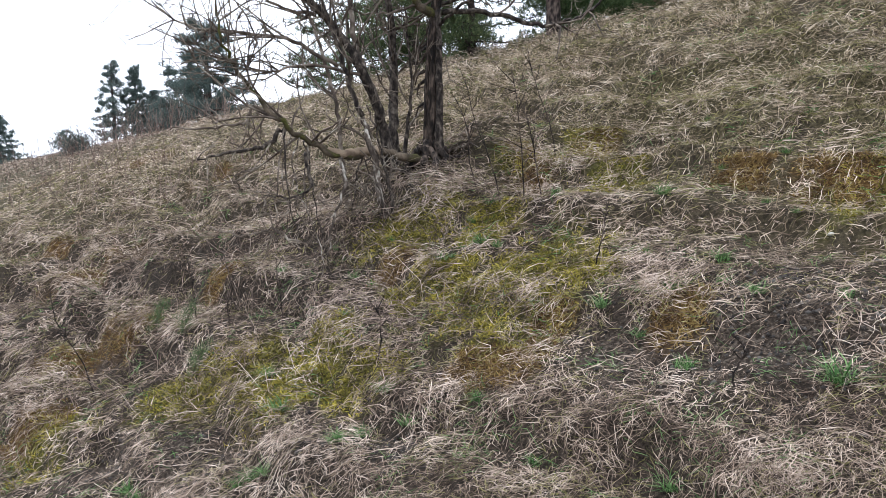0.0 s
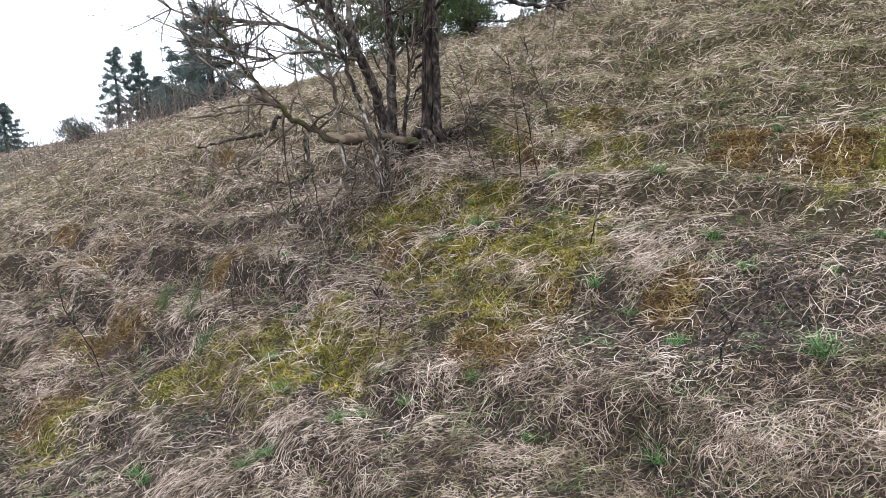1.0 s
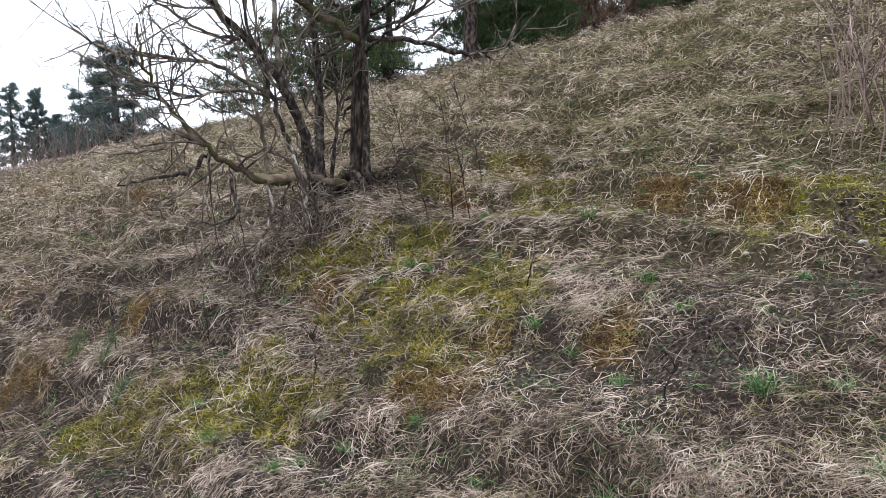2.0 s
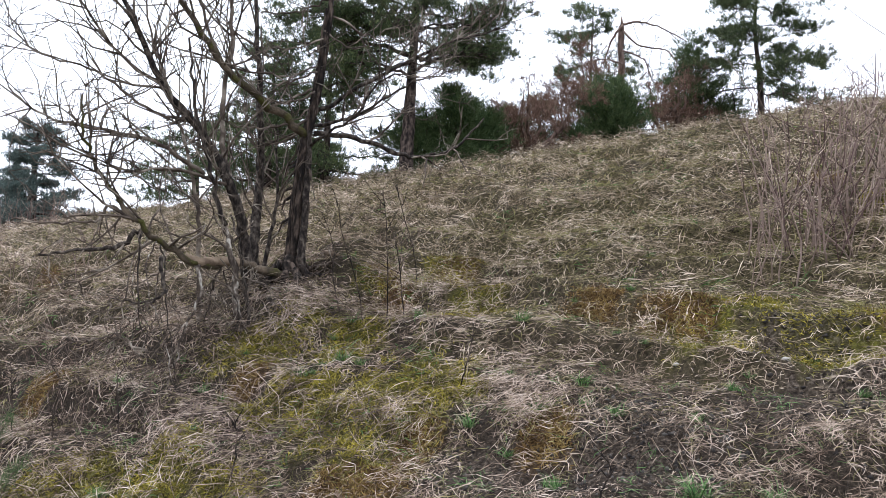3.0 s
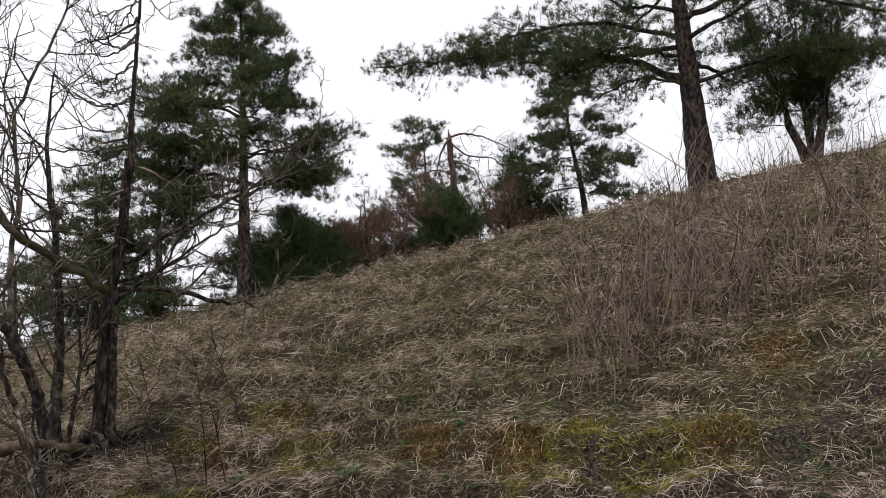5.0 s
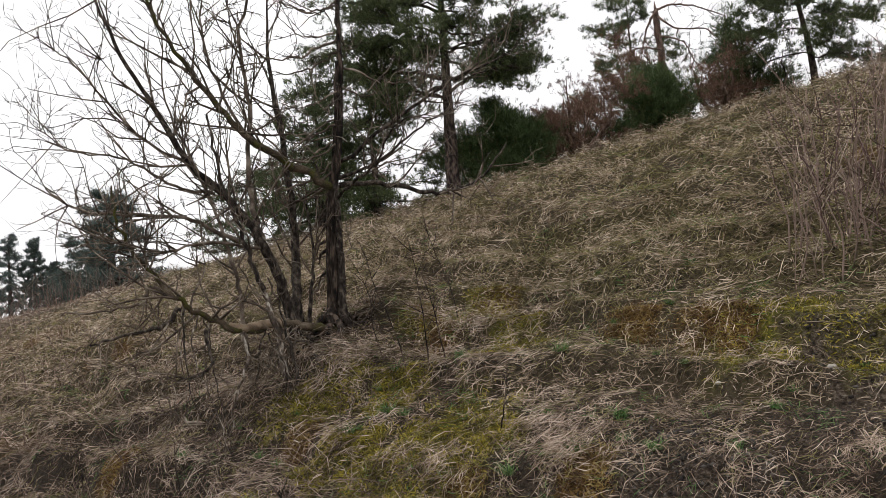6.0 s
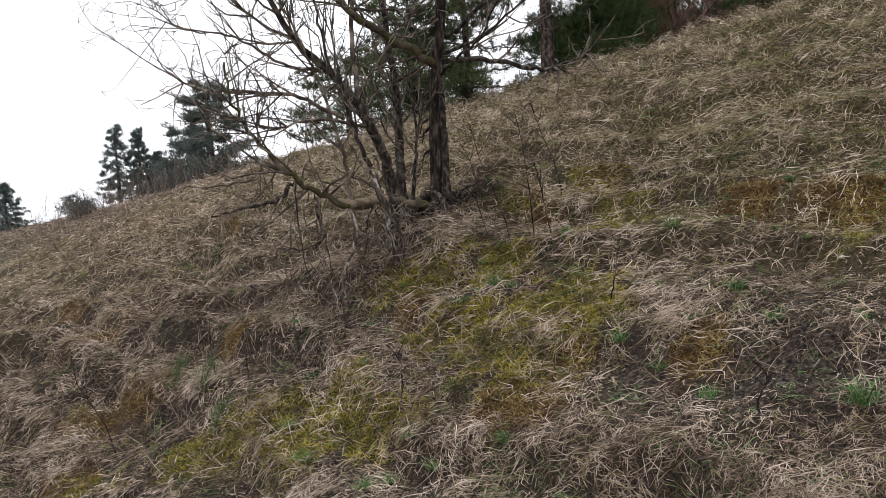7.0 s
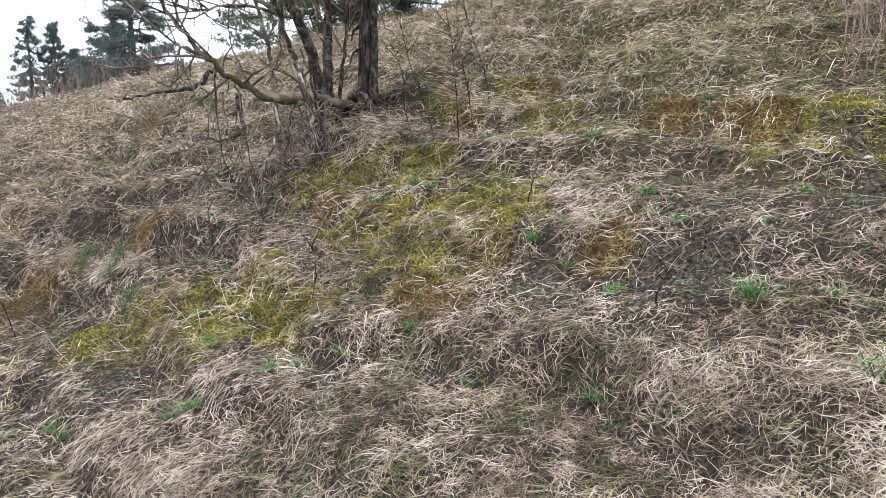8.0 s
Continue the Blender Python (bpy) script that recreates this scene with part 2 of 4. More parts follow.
def hill(x, y):
    x, y = np.asarray(x, float), np.asarray(y, float)
    near = 1 - smooth(14, 30, np.hypot(x, y))
    z = hill_form(x, y)
    # trodden terraces that run along the slope
    saw = terrace(x, y)
    z = z + near * (0.13 + 0.11 * smooth(3.6, 6.0, np.hypot(x, y))) * (smooth(0.0, 0.2, saw) * (1 - saw) - 0.35) * (0.4 + fbm(x, y, 1.7, 51))
    z = z + near * (0.12 * (fbm(x, y, 0.9, 11) - 0.5) + (0.10 + 0.04 * smooth(4.0, 7.0, np.hypot(x, y))) * (fbm(x, y, 0.3, 21) - 0.5))
    lump = fbm(x + 0.4 * y, y - 0.3 * x, 0.62, 131)
    z = z + near * smooth(4.6, 6.5, np.hypot(x, y)) * 0.08 * (smooth(0.42, 0.56, lump) - 0.5)
    for lx, ly, wide, high in LEDGES:
        du = UP[0] * (x - lx) + UP[1] * (y - ly) + 0.16 * (fbm(x, y, 0.35, 61) - 0.5)
        dv = -UP[1] * (x - lx) + UP[0] * (y - ly)
        z = z + high * np.tanh(du / 0.045) * np.exp(-(dv / wide) ** 2 - (du / 0.4) ** 2)
    return z


def spots(x, y, places, ragged=0.5, seed=5):
    m = np.zeros_like(np.asarray(x, float))
    for px, py, r in places:
        m = np.maximum(m, np.exp(-((x - px) ** 2 + (y - py) ** 2) / (r * r)))
    rag = 0.5 * fbm(x, y, 0.42, seed) + 0.5 * fbm(x, y, 0.13, seed + 7)
    return smooth(0.30, 0.68, m * (1 - ragged) + ragged * (rag * 3.0 - 1.0) * (0.3 + m))


MOSS_AT = [(-0.1, 4.79, 0.33), (0.05, 4.13, 0.21), (-0.03, 4.1, 0.21), (-0.55, 3.85, 0.29), (-0.68, 3.63, 0.29), (-0.97, 3.99, 0.24), (-0.27, 3.47, 0.22), (0.22, 3.78, 0.29), (0.4, 3.49, 0.27), (-1.3, 4.03, 0.29), (-2.09, 4.02, 0.3), (0.61, 4.04, 0.33), (0.78, 3.64, 0.21), (1.13, 4.64, 0.3), (0.36, 4.55, 0.22), (2.11, 3.46, 0.38), (2.48, 3.04, 0.36), (0.61, 5.18, 0.26), (3.6, 4.29, 0.18), (1.08, 5.38, 0.24), (-0.29, 4.8, 0.24)]
RUST_AT = [(-2.25, 5.07, 0.36), (-1.95, 4.9, 0.2), (-2.58, 5.12, 0.2), (0.36, 3.19, 0.19), (0.57, 3.36, 0.14), (-2.28, 4.25, 0.26), (0.67, 5.06, 0.2), (1.12, 5.35, 0.23), (1.98, 3.66, 0.2), (-0.2, 4.46, 0.15), (0.25, 3.34, 0.14), (3.4, 3.33, 0.23), (2.63, 2.89, 0.19), (1.92, 3.76, 0.23), (1.63, 4.17, 0.19), (0.63, 5.34, 0.17), (1.05, 3.04, 0.12), (1.67, 4.13, 0.15), (-1.5, 5.28, 0.14), (3.72, 5.07, 0.2), (-2.54, 8.82, 0.39), (-5.03, 12.29, 0.68), (-4.12, 8.07, 0.39), (-5.4, 13, 0.9), (-7.5, 14.9, 0.8), (-3.2, 6.9, 0.5)]
BARE_AT = [(1.35, 2.76, 0.23), (1.11, 2.86, 0.2), (0.79, 3.03, 0.16), (1.56, 2.72, 0.18), (1.41, 2.56, 0.17), (-1.06, 3.35, 0.26), (-1.49, 3.53, 0.21), (-0.83, 3.47, 0.19), (-0.35, 3.16, 0.17), (1.3, 3.0, 0.13), (2.71, 2.51, 0.48), (2.25, 2.72, 0.36), (3.2, 2.6, 0.45), (1.9, 2.72, 0.3), (2.2, 3.25, 0.18), (2.35, 3.12, 0.14), (-0.07, 5.05, 0.21), (1.5, 3.03, 0.11), (-0.07, 2.95, 0.11)]


def shaded_riser(x, y):
    """The broken, earthy faces of the terrace steps, their dark soil also standing for shade."""
    saw = terrace(x, y)
    broken = smooth(0.5, 0.6, fbm(x, y, 0.9, 77))
    return smooth(0.0, 0.04, saw) * (1 - smooth(0.13, 0.2, saw)) * broken * smooth(3.9, 5.2, np.hypot(x, y)) * (1 - smooth(9, 14, np.hypot(x, y)))


def masks(x, y):
    bare = spots(x, y, BARE_AT, 0.6, 71)
    # dark soil colour on the steps doubles as painted shade below their edges
    bare = np.maximum(bare, 0.7 * shaded_riser(x, y))
    moss = spots(x, y, MOSS_AT, 0.6, 81) * (1 - 0.7 * bare)
    rust = spots(x, y, RUST_AT, 0.6, 91) * (1 - 0.7 * bare)
    d = np.hypot(x, y)
    meadow = smooth(4.6, 8.5, d + 2.5 * (fbm(x, y, 2.0, 15) - 0.5) + np.where(np.asarray(x) > 0, 1.2, 0.75) * np.asarray(x))
    return bare, moss, rust, meadow


def graded(lo, hi, step, reach, grow=1.16):
    mid = list(np.arange(lo, hi + 1e-6, step))
    a, s, left = lo, step, []
    while a > -reach:
        s *= grow
        a -= s
        left.append(a)
    b, s, right = hi, step, []
    while b < reach:
        s *= grow
        b += s
        right.append(b)
    return np.array(left[::-1] + mid + right)


def mesh_from(name, verts, loops, starts, totals, mat, smooth_on=False):
    me = bpy.data.meshes.new(name)
    me.vertices.add(len(verts))
    me.vertices.foreach_set("co", np.ascontiguousarray(verts, dtype=np.float32).ravel())
    me.loops.add(len(loops))
    me.loops.foreach_set("vertex_index", np.ascontiguousarray(loops, dtype=np.int32))
    me.polygons.add(len(starts))
    me.polygons.foreach_set("loop_start", np.ascontiguousarray(starts, dtype=np.int32))
    me.polygons.foreach_set("loop_total", np.ascontiguousarray(totals, dtype=np.int32))
    if smooth_on:
        me.polygons.foreach_set("use_smooth", np.ones(len(starts), dtype=bool))
    me.update(calc_edges=True)
    me.materials.append(mat)
    return me


gx, gy = graded(-4.0, 6.5, 0.055, 1500), graded(0.8, 9.0, 0.055, 1500)
X, Y = np.meshgrid(gx, gy)
fx_, fy_ = X.ravel(), Y.ravel()
GV = np.stack([fx_, fy_, hill(fx_, fy_)], 1)
nx_, ny_ = len(gx), len(gy)
ii = (np.arange(ny_ - 1)[:, None] * nx_ + np.arange(nx_ - 1)[None, :]).ravel()
quads = np.stack([ii, ii + 1, ii + nx_ + 1, ii + nx_], 1)
gm = mesh_from("ground", GV, quads.ravel(), np.arange(len(quads)) * 4, np.full(len(quads), 4), SOIL, True)
for nm, vals in zip(("bare", "moss", "rust", "meadow"), masks(fx_, fy_)):
    at = gm.attributes.new(nm, "FLOAT", "POINT")
    at.data.foreach_set("value", vals.astype(np.float32))
ground = tagged(new("ground", gm), "steep grassy hillside of dark soil, moss and dead grass", "ground", kind="structure")


GZ = GV[:, 2].reshape(ny_, nx_)


def surface(x, y):
    """The height of the built ground."""
    x, y = np.asarray(x, float), np.asarray(y, float)
    i = np.clip(np.searchsorted(gx, x) - 1, 0, nx_ - 2)
    j = np.clip(np.searchsorted(gy, y) - 1, 0, ny_ - 2)
    u, v = (x - gx[i]) / (gx[i + 1] - gx[i]), (y - gy[j]) / (gy[j + 1] - gy[j])
    low = GZ[j, i] * (1 - u) + GZ[j, i + 1] * u
    high = GZ[j + 1, i] * (1 - u) + GZ[j + 1, i + 1] * u
    return low * (1 - v) + high * v


def hz(x, y):
    return float(surface(x, y))


# ---- grass ----
def slope_normal(x, y):
    e = 0.05
    dx = (surface(x + e, y) - surface(x - e, y)) / (2 * e)
    dy = (surface(x, y + e) - surface(x, y - e)) / (2 * e)
    n = np.stack([-dx, -dy, np.ones_like(dx)], 1)
    return n / np.linalg.norm(n, axis=1)[:, None]


RNG = np.random.default_rng(7)


def blades(name, x, y, length, width, lift, mat, label, droop=1.0, fall=0.35, root=None, ang=None, plain=False):
    """Grass blades, each a bent strip that tapers to its tip. lift: the sine of its rise at the root; fall: how far blades lean downhill."""
    n = len(x)
    normal = slope_normal(x, y)
    if root is None:
        root = np.stack([x, y, surface(x, y) - 0.004], 1)
    if ang is None:
        ang = RNG.uniform(0, 2 * np.pi, n)
    d = np.stack([np.cos(ang) - fall * UP[0], np.sin(ang) - fall * UP[1], np.zeros(n)], 1)
    d = d - normal * np.sum(d * normal, 1)[:, None]
    d /= np.linalg.norm(d, axis=1)[:, None] + 1e-9
    lift = np.broadcast_to(lift, (n,))
    d0 = d * np.sqrt(1 - lift ** 2)[:, None] + normal * lift[:, None]
    side = np.cross(d0, normal)
    side /= np.linalg.norm(side, axis=1)[:, None] + 1e-9
    twist = RNG.normal(0, 0.5, n)[:, None]
    side = side * np.cos(twist) + np.cross(d0, side) * np.sin(twist)
    L, W = length[:, None], width[:, None] * 0.5
    across = np.cross(normal, d0)
    bend = RNG.normal(0, 0.5, n)[:, None] * across
    kink = RNG.normal(0, 0.13, n)[:, None] * across
    sag = (droop * lift * RNG.uniform(0.6, 1.3, n))[:, None] * normal

    def along(t):
        p = root + L * (d0 * t + bend * t * t + kink * math.sin(math.pi * 1.6 * t) - sag * 0.55 * t * t)
        p[:, 2] = np.maximum(p[:, 2], surface(p[:, 0], p[:, 1]) + 0.003)
        return p

    tip = along(1.0)
    if plain:
        mid = along(0.5)
        V = np.stack([root, mid + side * W, tip, mid - side * W], 1).reshape(-1, 3)
        b = np.arange(n)[:, None] * 4
        loops = np.concatenate([b, b + 1, b + 3, b + 3, b + 1, b + 2], 1).ravel()
        return mesh_from(name, V, loops, np.arange(2 * n) * 3, np.full(2 * n, 3), mat)
    p1, p2 = along(0.3), along(0.68)
    V = np.stack([root, p1 + side * W, p1 - side * W, p2 + side * W * 0.8, p2 - side * W * 0.8, tip], 1).reshape(-1, 3)
    b = np.arange(n)[:, None] * 6
    loops = np.concatenate([b, b + 1, b + 2, b + 2, b + 1, b + 3, b + 4, b + 4, b + 3, b + 5], 1).ravel()
    starts = (np.arange(n)[:, None] * 10 + np.array([0, 3, 7])).ravel()
    return mesh_from(name, V, loops, starts, np.tile([3, 4, 3], n), mat)


def lay(x, y, wild):
    """The way grass lies: downhill, turned in whorls a hand or two across."""
    turn = 6.0 * (fbm(x, y, 0.26, 201, 2) - 0.5) + 3.0 * (fbm(x, y, 1.5, 211, 2) - 0.5)
    return DOWN + turn + RNG.normal(0, wild, len(x))


def scatter(n, x0, x1, y0, y1):
    return RNG.uniform(x0, x1, n), RNG.uniform(y0, y1, n)


def in_sight(x, y):
    """The part of the hill ahead that is passed by."""
    a = np.degrees(np.arctan2(x, y))
    return (a > -40) & (a < 66)


def clumped(n, x0, x1, y0, y1, spread, per):
    cx, cy = scatter(max(1, n // per), x0, x1, y0, y1)
    k = RNG.integers(0, len(cx), n)
    return cx[k] + RNG.normal(0, spread, n), cy[k] + RNG.normal(0, spread, n)


def thinning(n, near, far, a0=-41, a1=66):
    """Places on the hill that grow sparser uphill, where the grass is longer."""
    r = near * (far / near) ** RNG.random(n)
    a = np.radians(RNG.uniform(a0, a1, n) + RNG.normal(0, 4, n))
    return r * np.sin(a), r * np.cos(a), r


DOWN = math.atan2(-UP[1], -UP[0])


def stuff(me, label, category):
    return tagged(new(me.name, me), label, category, kind="stuff")


def tussocks(name, x, y, r, per, size, width, mat, label, spread=0.045, rise=0.06, comb=0.5, tall=0.4, plain=False, edge=None):
    """Clumps whose blades are combed one way, mostly downhill, and hang over the ground below them."""
    m = len(x)
    big = RNG.uniform(0.55, 1.5, m) * (r / 2.8) ** 0.35
    aim = lay(x, y, 0.35)
    if edge is not None:
        aim = DOWN + (aim - DOWN) * (1 - 0.7 * edge)
    k = np.repeat(np.arange(m), per)
    n = len(k)
    dx, dy = RNG.normal(0, spread, n) * big[k], RNG.normal(0, spread, n) * big[k]
    bx, by = x[k] + dx, y[k] + dy
    r2 = (dx ** 2 + dy ** 2) / (2 * (spread * big[k]) ** 2)
    root = np.stack([bx, by, surface(bx, by) - 0.004 + rise * big[k] * np.exp(-r2)], 1)
    ang = aim[k] + RNG.normal(0, comb, n)
    loose = RNG.random(n) < 0.22
    ang[loose] = RNG.uniform(0, 2 * np.pi, loose.sum())
    stuff(blades(name, bx, by, RNG.uniform(*size, n) * big[k], RNG.uniform(*width, n) * (r[k] / 2.6) ** 0.95, np.abs(RNG.normal(tall, 0.24, n)).clip(0.03, 0.96), mat, "", 1.5, 0.1, root, ang, plain), label, "grass")


def cover(name, x, y, r, size, width, mat, label, rise=0.2, trim=1.0, plain=False):
    n = len(x)
    stuff(blades(name, x, y, RNG.uniform(*size, n) * trim * (r / 2.8) ** 0.3, RNG.uniform(*width, n) * (r / 2.6) ** 0.95, np.abs(RNG.normal(rise, 0.26, n)).clip(0.02, 0.95), mat, "", 1.3, ang=lay(x, y, 0.9 if plain else 1.3), plain=plain), label, "grass")


def laid(n, near, far, plain, tag, a0=-41, a1=66):
    """Loose blades, straw low on the slope and olive straw higher up."""
    x, y, r = thinning(n, near, far, a0, a1)
    bare, moss, rust, meadow = masks(x, y)
    u1 = RNG.random(n)
    foot = (terrace(x, y) < 0.2) & (fbm(x, y, 1.3, 77) > 0.40)
    hollow = fbm(x, y, 0.16, 171) < 0.44
    keep = (u1 > 0.8 * foot * smooth(3.8, 5.4, r)) & (u1 > (0.6 - 0.05 * plain) * hollow) & (u1 > 0.55 * bare) & (u1 > 0.4 * np.maximum(moss, rust))
    up_hill = RNG.random(n) < meadow
    k = keep & ~up_hill
    cover("dry_grass", x[k], y[k], r[k], (0.018, 0.075), (0.0014, 0.0033), STRAW, "matted pale dead grass lying on the " + tag, 0.24, 1 - 0.5 * bare[k], plain)
    k = keep & up_hill
    cover("hill_grass", x[k], y[k], r[k], (0.018, 0.066), (0.0012, 0.0027), STRAW_FAR, "bent olive and straw coloured grass covering the " + tag, 0.3, 1.0, plain)


def grown(n, near, far, per, plain, tag, a0=-41, a1=66):
    """Tussocks, thickest along the edges of the terraces."""
    x, y, r = thinning(n, near, far, a0, a1)
    bare, moss, rust, meadow = masks(x, y)
    u1 = RNG.random(n)
    saw = terrace(x, y)
    edge = smooth(0.12, 0.2, saw) * (1 - smooth(0.32, 0.5, saw))
    foot = (saw < 0.13) & (fbm(x, y, 1.3, 77) > 0.40)
    hollow = fbm(x, y, 0.16, 171) < 0.42
    keep = (u1 > 0.9 * foot * smooth(3.8, 5.4, r)) & (u1 > 0.45 * (1 - edge)) & (u1 > 0.7 * hollow) & (u1 > 0.85 * bare) & (u1 > 0.6 * moss) & (u1 > 0.4 * rust)
    up_hill = RNG.random(n) < meadow
    k = keep & ~up_hill
    tussocks("straw_tussocks", x[k], y[k], r[k], per, (0.04, 0.115), (0.0013, 0.0031), STRAW, "drooping clumps of pale dead grass on the " + tag, plain=plain, edge=edge[k])
    k = keep & up_hill
    tussocks("hill_tussocks", x[k], y[k], r[k], per, (0.03, 0.095), (0.0012, 0.0027), STRAW_FAR, "drooping clumps of olive and straw grass on the " + tag, 0.055, 0.085, plain=plain, edge=edge[k])
    k = RNG.random(n) < 0.45 + 0.5 * meadow + 0.9 * moss + 0.3 * rust - 0.4 * bare
    k &= (RNG.random(n) < 0.6) & (u1 > 0.6 * foot)
    tussocks("olive_grass", x[k], y[k], r[k], per, (0.025, 0.08), (0.0012, 0.0027), OLIVE, "olive green blades among dead grass on the " + tag, 0.05, 0.02, 1.2, 0.5, plain)


def fringes(n, near, far, per, plain, tag):
    """Long grass that hangs over the edges of the terrace steps."""
    x, y, r = thinning(n, near, far)
    saw = terrace(x, y)
    k = (saw > 0.17) & (saw < 0.34) & (fbm(x, y, 0.9, 77) > 0.44)
    x, y, r = x[k], y[k], r[k]
    high = RNG.random(len(x)) < masks(x, y)[3]
    for mat, pick in ((STRAW, ~high), (STRAW_FAR, high)):
        tussocks("hanging_grass", x[pick], y[pick], r[pick], per, (0.06, 0.15), (0.0012, 0.0027), mat, "long dead grass hanging over the terrace edges of the " + tag, 0.04, 0.05, 0.4, 0.3, plain, np.full(pick.sum(), 1.2))


laid(100000, 1.25, 5.0, False, "lower slope")
laid(158000, 4.9, 18, True, "upper slope")
grown(4700, 1.25, 5.0, 26, False, "lower slope")
grown(11000, 4.9, 18, 24, True, "upper slope")
fringes(2600, 2.4, 5.0, 22, False, "lower slope")
fringes(8000, 4.9, 14, 20, True, "upper slope")
# short broken bits over the soil
x, y, r = thinning(52000, 1.3, 5.6)
n = len(x)
stuff(blades("grass_litter", x, y, RNG.uniform(0.008, 0.034, n) * (r / 2.8) ** 0.4, RNG.uniform(0.0012, 0.0026, n) * (r / 2.6) ** 0.8, np.abs(RNG.normal(0.08, 0.15, n)).clip(0.01, 0.7), LITTER, "", 1.0, 0.1, plain=True), "fine broken brown bits of dead grass on the soil", "litter")
# tall thin stalks in the grass below the tree
n = 150
x, y = RNG.uniform(-1.2, 1.3, n), RNG.uniform(3.3, 5.2, n)
stuff(blades("tall_stalks", x, y, RNG.uniform(0.16, 0.42, n), RNG.uniform(0.002, 0.0032, n), RNG.uniform(0.6, 0.98, n), STRAW, "", 0.5, 0.2), "tall thin pale dry grass stalks", "grass")
# thin upright stalks on the shoulder
x, y, r = thinning(2600, 4.0, 16, -41, -2)
n = len(x)
stuff(blades("dry_stems", x, y, RNG.uniform(0.12, 0.38, n), RNG.uniform(0.0016, 0.003, n) * (r / 4) ** 0.5, RNG.uniform(0.85, 0.99, n), SHRUB, "", 0.3, 0.1), "thin upright dry stems among the grass", "grass")
# the slope behind and beside the path
n = 36000
r = np.concatenate([7.0 * RNG.random(n - 4000) ** 0.6, 1.4 * np.sqrt(RNG.random(4000))])
a = np.radians(np.concatenate([RNG.uniform(66, 319, n - 4000), RNG.uniform(-41, 66, 4000)]))
x, y = r * np.sin(a), r * np.cos(a)
k = fbm(x, y, 0.5, 141) + RNG.normal(0, 0.08, n) > 0.36
cover("dry_grass", x[k], y[k], np.full(k.sum(), 14.0), (0.03, 0.13), (0.0018, 0.0042), STRAW, "matted pale dead grass lying on the slope below the path", 0.22, 1.0, True)
k = RNG.random(n) < 0.25
cover("olive_grass", x[k], y[k], np.full(k.sum(), 14.0), (0.03, 0.11), (0.0016, 0.0034), OLIVE, "olive green blades among dead grass on the slope below the path", 0.5, 1.0, True)

x, y = np.concatenate([np.stack(clumped(70000, -26, 2, 6, 38, 0.2, 24)), np.stack(scatter(40000, -26, 2, 6, 38))], 1)
d = np.hypot(x, y)
keep = in_sight(x, y) & (d < 42) & (d > 7) & (RNG.random(len(x)) < 9 / d)
x, y, d = x[keep], y[keep], d[keep]
n = len(x)
stuff(blades("far_grass", x, y, RNG.uniform(0.15, 0.45, n), 0.003 + 0.0005 * d, np.abs(RNG.normal(0.5, 0.25, n)).clip(0.1, 0.98), STRAW, "", 1.0, plain=True), "tall pale dead grass along the far shoulder of the hill", "grass")

x, y, r = thinning(800, 1.4, 12)
tussocks("green_grass", x, y, r, 15, (0.03, 0.10), (0.0014, 0.003), GREEN, "fresh green blades scattered among dead grass", 0.035, 0.015, 2.0, 0.6)


def crumbs(n):
    """Clods and crumbs of soil on the bare patches."""
    pl = np.array(BARE_AT)
    k = RNG.integers(0, len(pl), n)
    x = pl[k, 0] + RNG.normal(0, 0.75, n) * pl[k, 2]
    y = pl[k, 1] + RNG.normal(0, 0.75, n) * pl[k, 2]
    s_ = 0.003 + 0.012 * RNG.random(n) ** 3
    base = np.array([(1, 0, 0), (-1, 0, 0), (0, 1, 0), (0, -1, 0), (0, 0, 0.8), (0, 0, -0.8)])
    c = np.stack([x, y, surface(x, y)], 1)
    V = (c[:, None, :] + base[None] * s_[:, None, None] * RNG.uniform(0.6, 1.3, (n, 6, 1)) + RNG.normal(0, 0.15, (n, 6, 3)) * s_[:, None, None]).reshape(-1, 3)
    f = np.array([(0, 2, 4), (2, 1, 4), (1, 3, 4), (3, 0, 4), (2, 0, 5), (1, 2, 5), (3, 1, 5), (0, 3, 5)])
    loops = (np.arange(n)[:, None, None] * 6 + f[None]).ravel()
    stuff(mesh_from("soil_crumbs", V, loops, np.arange(n * 8) * 3, np.full(n * 8, 3), CLOD), "dark crumbs of loose soil", "soil")


crumbs(5000)


def moss_cover(name, places, mat, n, seed, label):
    k = RNG.integers(0, len(places), n)
    pl = np.array(places)
    x = pl[k, 0] + RNG.normal(0, 0.8, n) * pl[k, 2]
    y = pl[k, 1] + RNG.normal(0, 0.8, n) * pl[k, 2]
    m = spots(x, y, places, 0.6, seed) > RNG.random(n) * 0.8
    x, y = x[m], y[m]
    n = len(x)
    lump = 0.02 * fbm(x, y, 0.09, 17)
    root = np.stack([x, y, surface(x, y) + lump - 0.006], 1)
    stuff(blades(name, x, y, RNG.uniform(0.012, 0.04, n), RNG.uniform(0.004, 0.008, n), RNG.uniform(0.3, 0.95, n), mat, "", 0.4, 0.1, root=root, plain=True), label, "moss")


moss_cover("moss", MOSS_AT, MOSS, 90000, 81, "low cushions of yellow green moss in the grass")
moss_cover("rust_moss", RUST_AT, RUST, 78000, 91, "patches of rust brown moss in the grass")


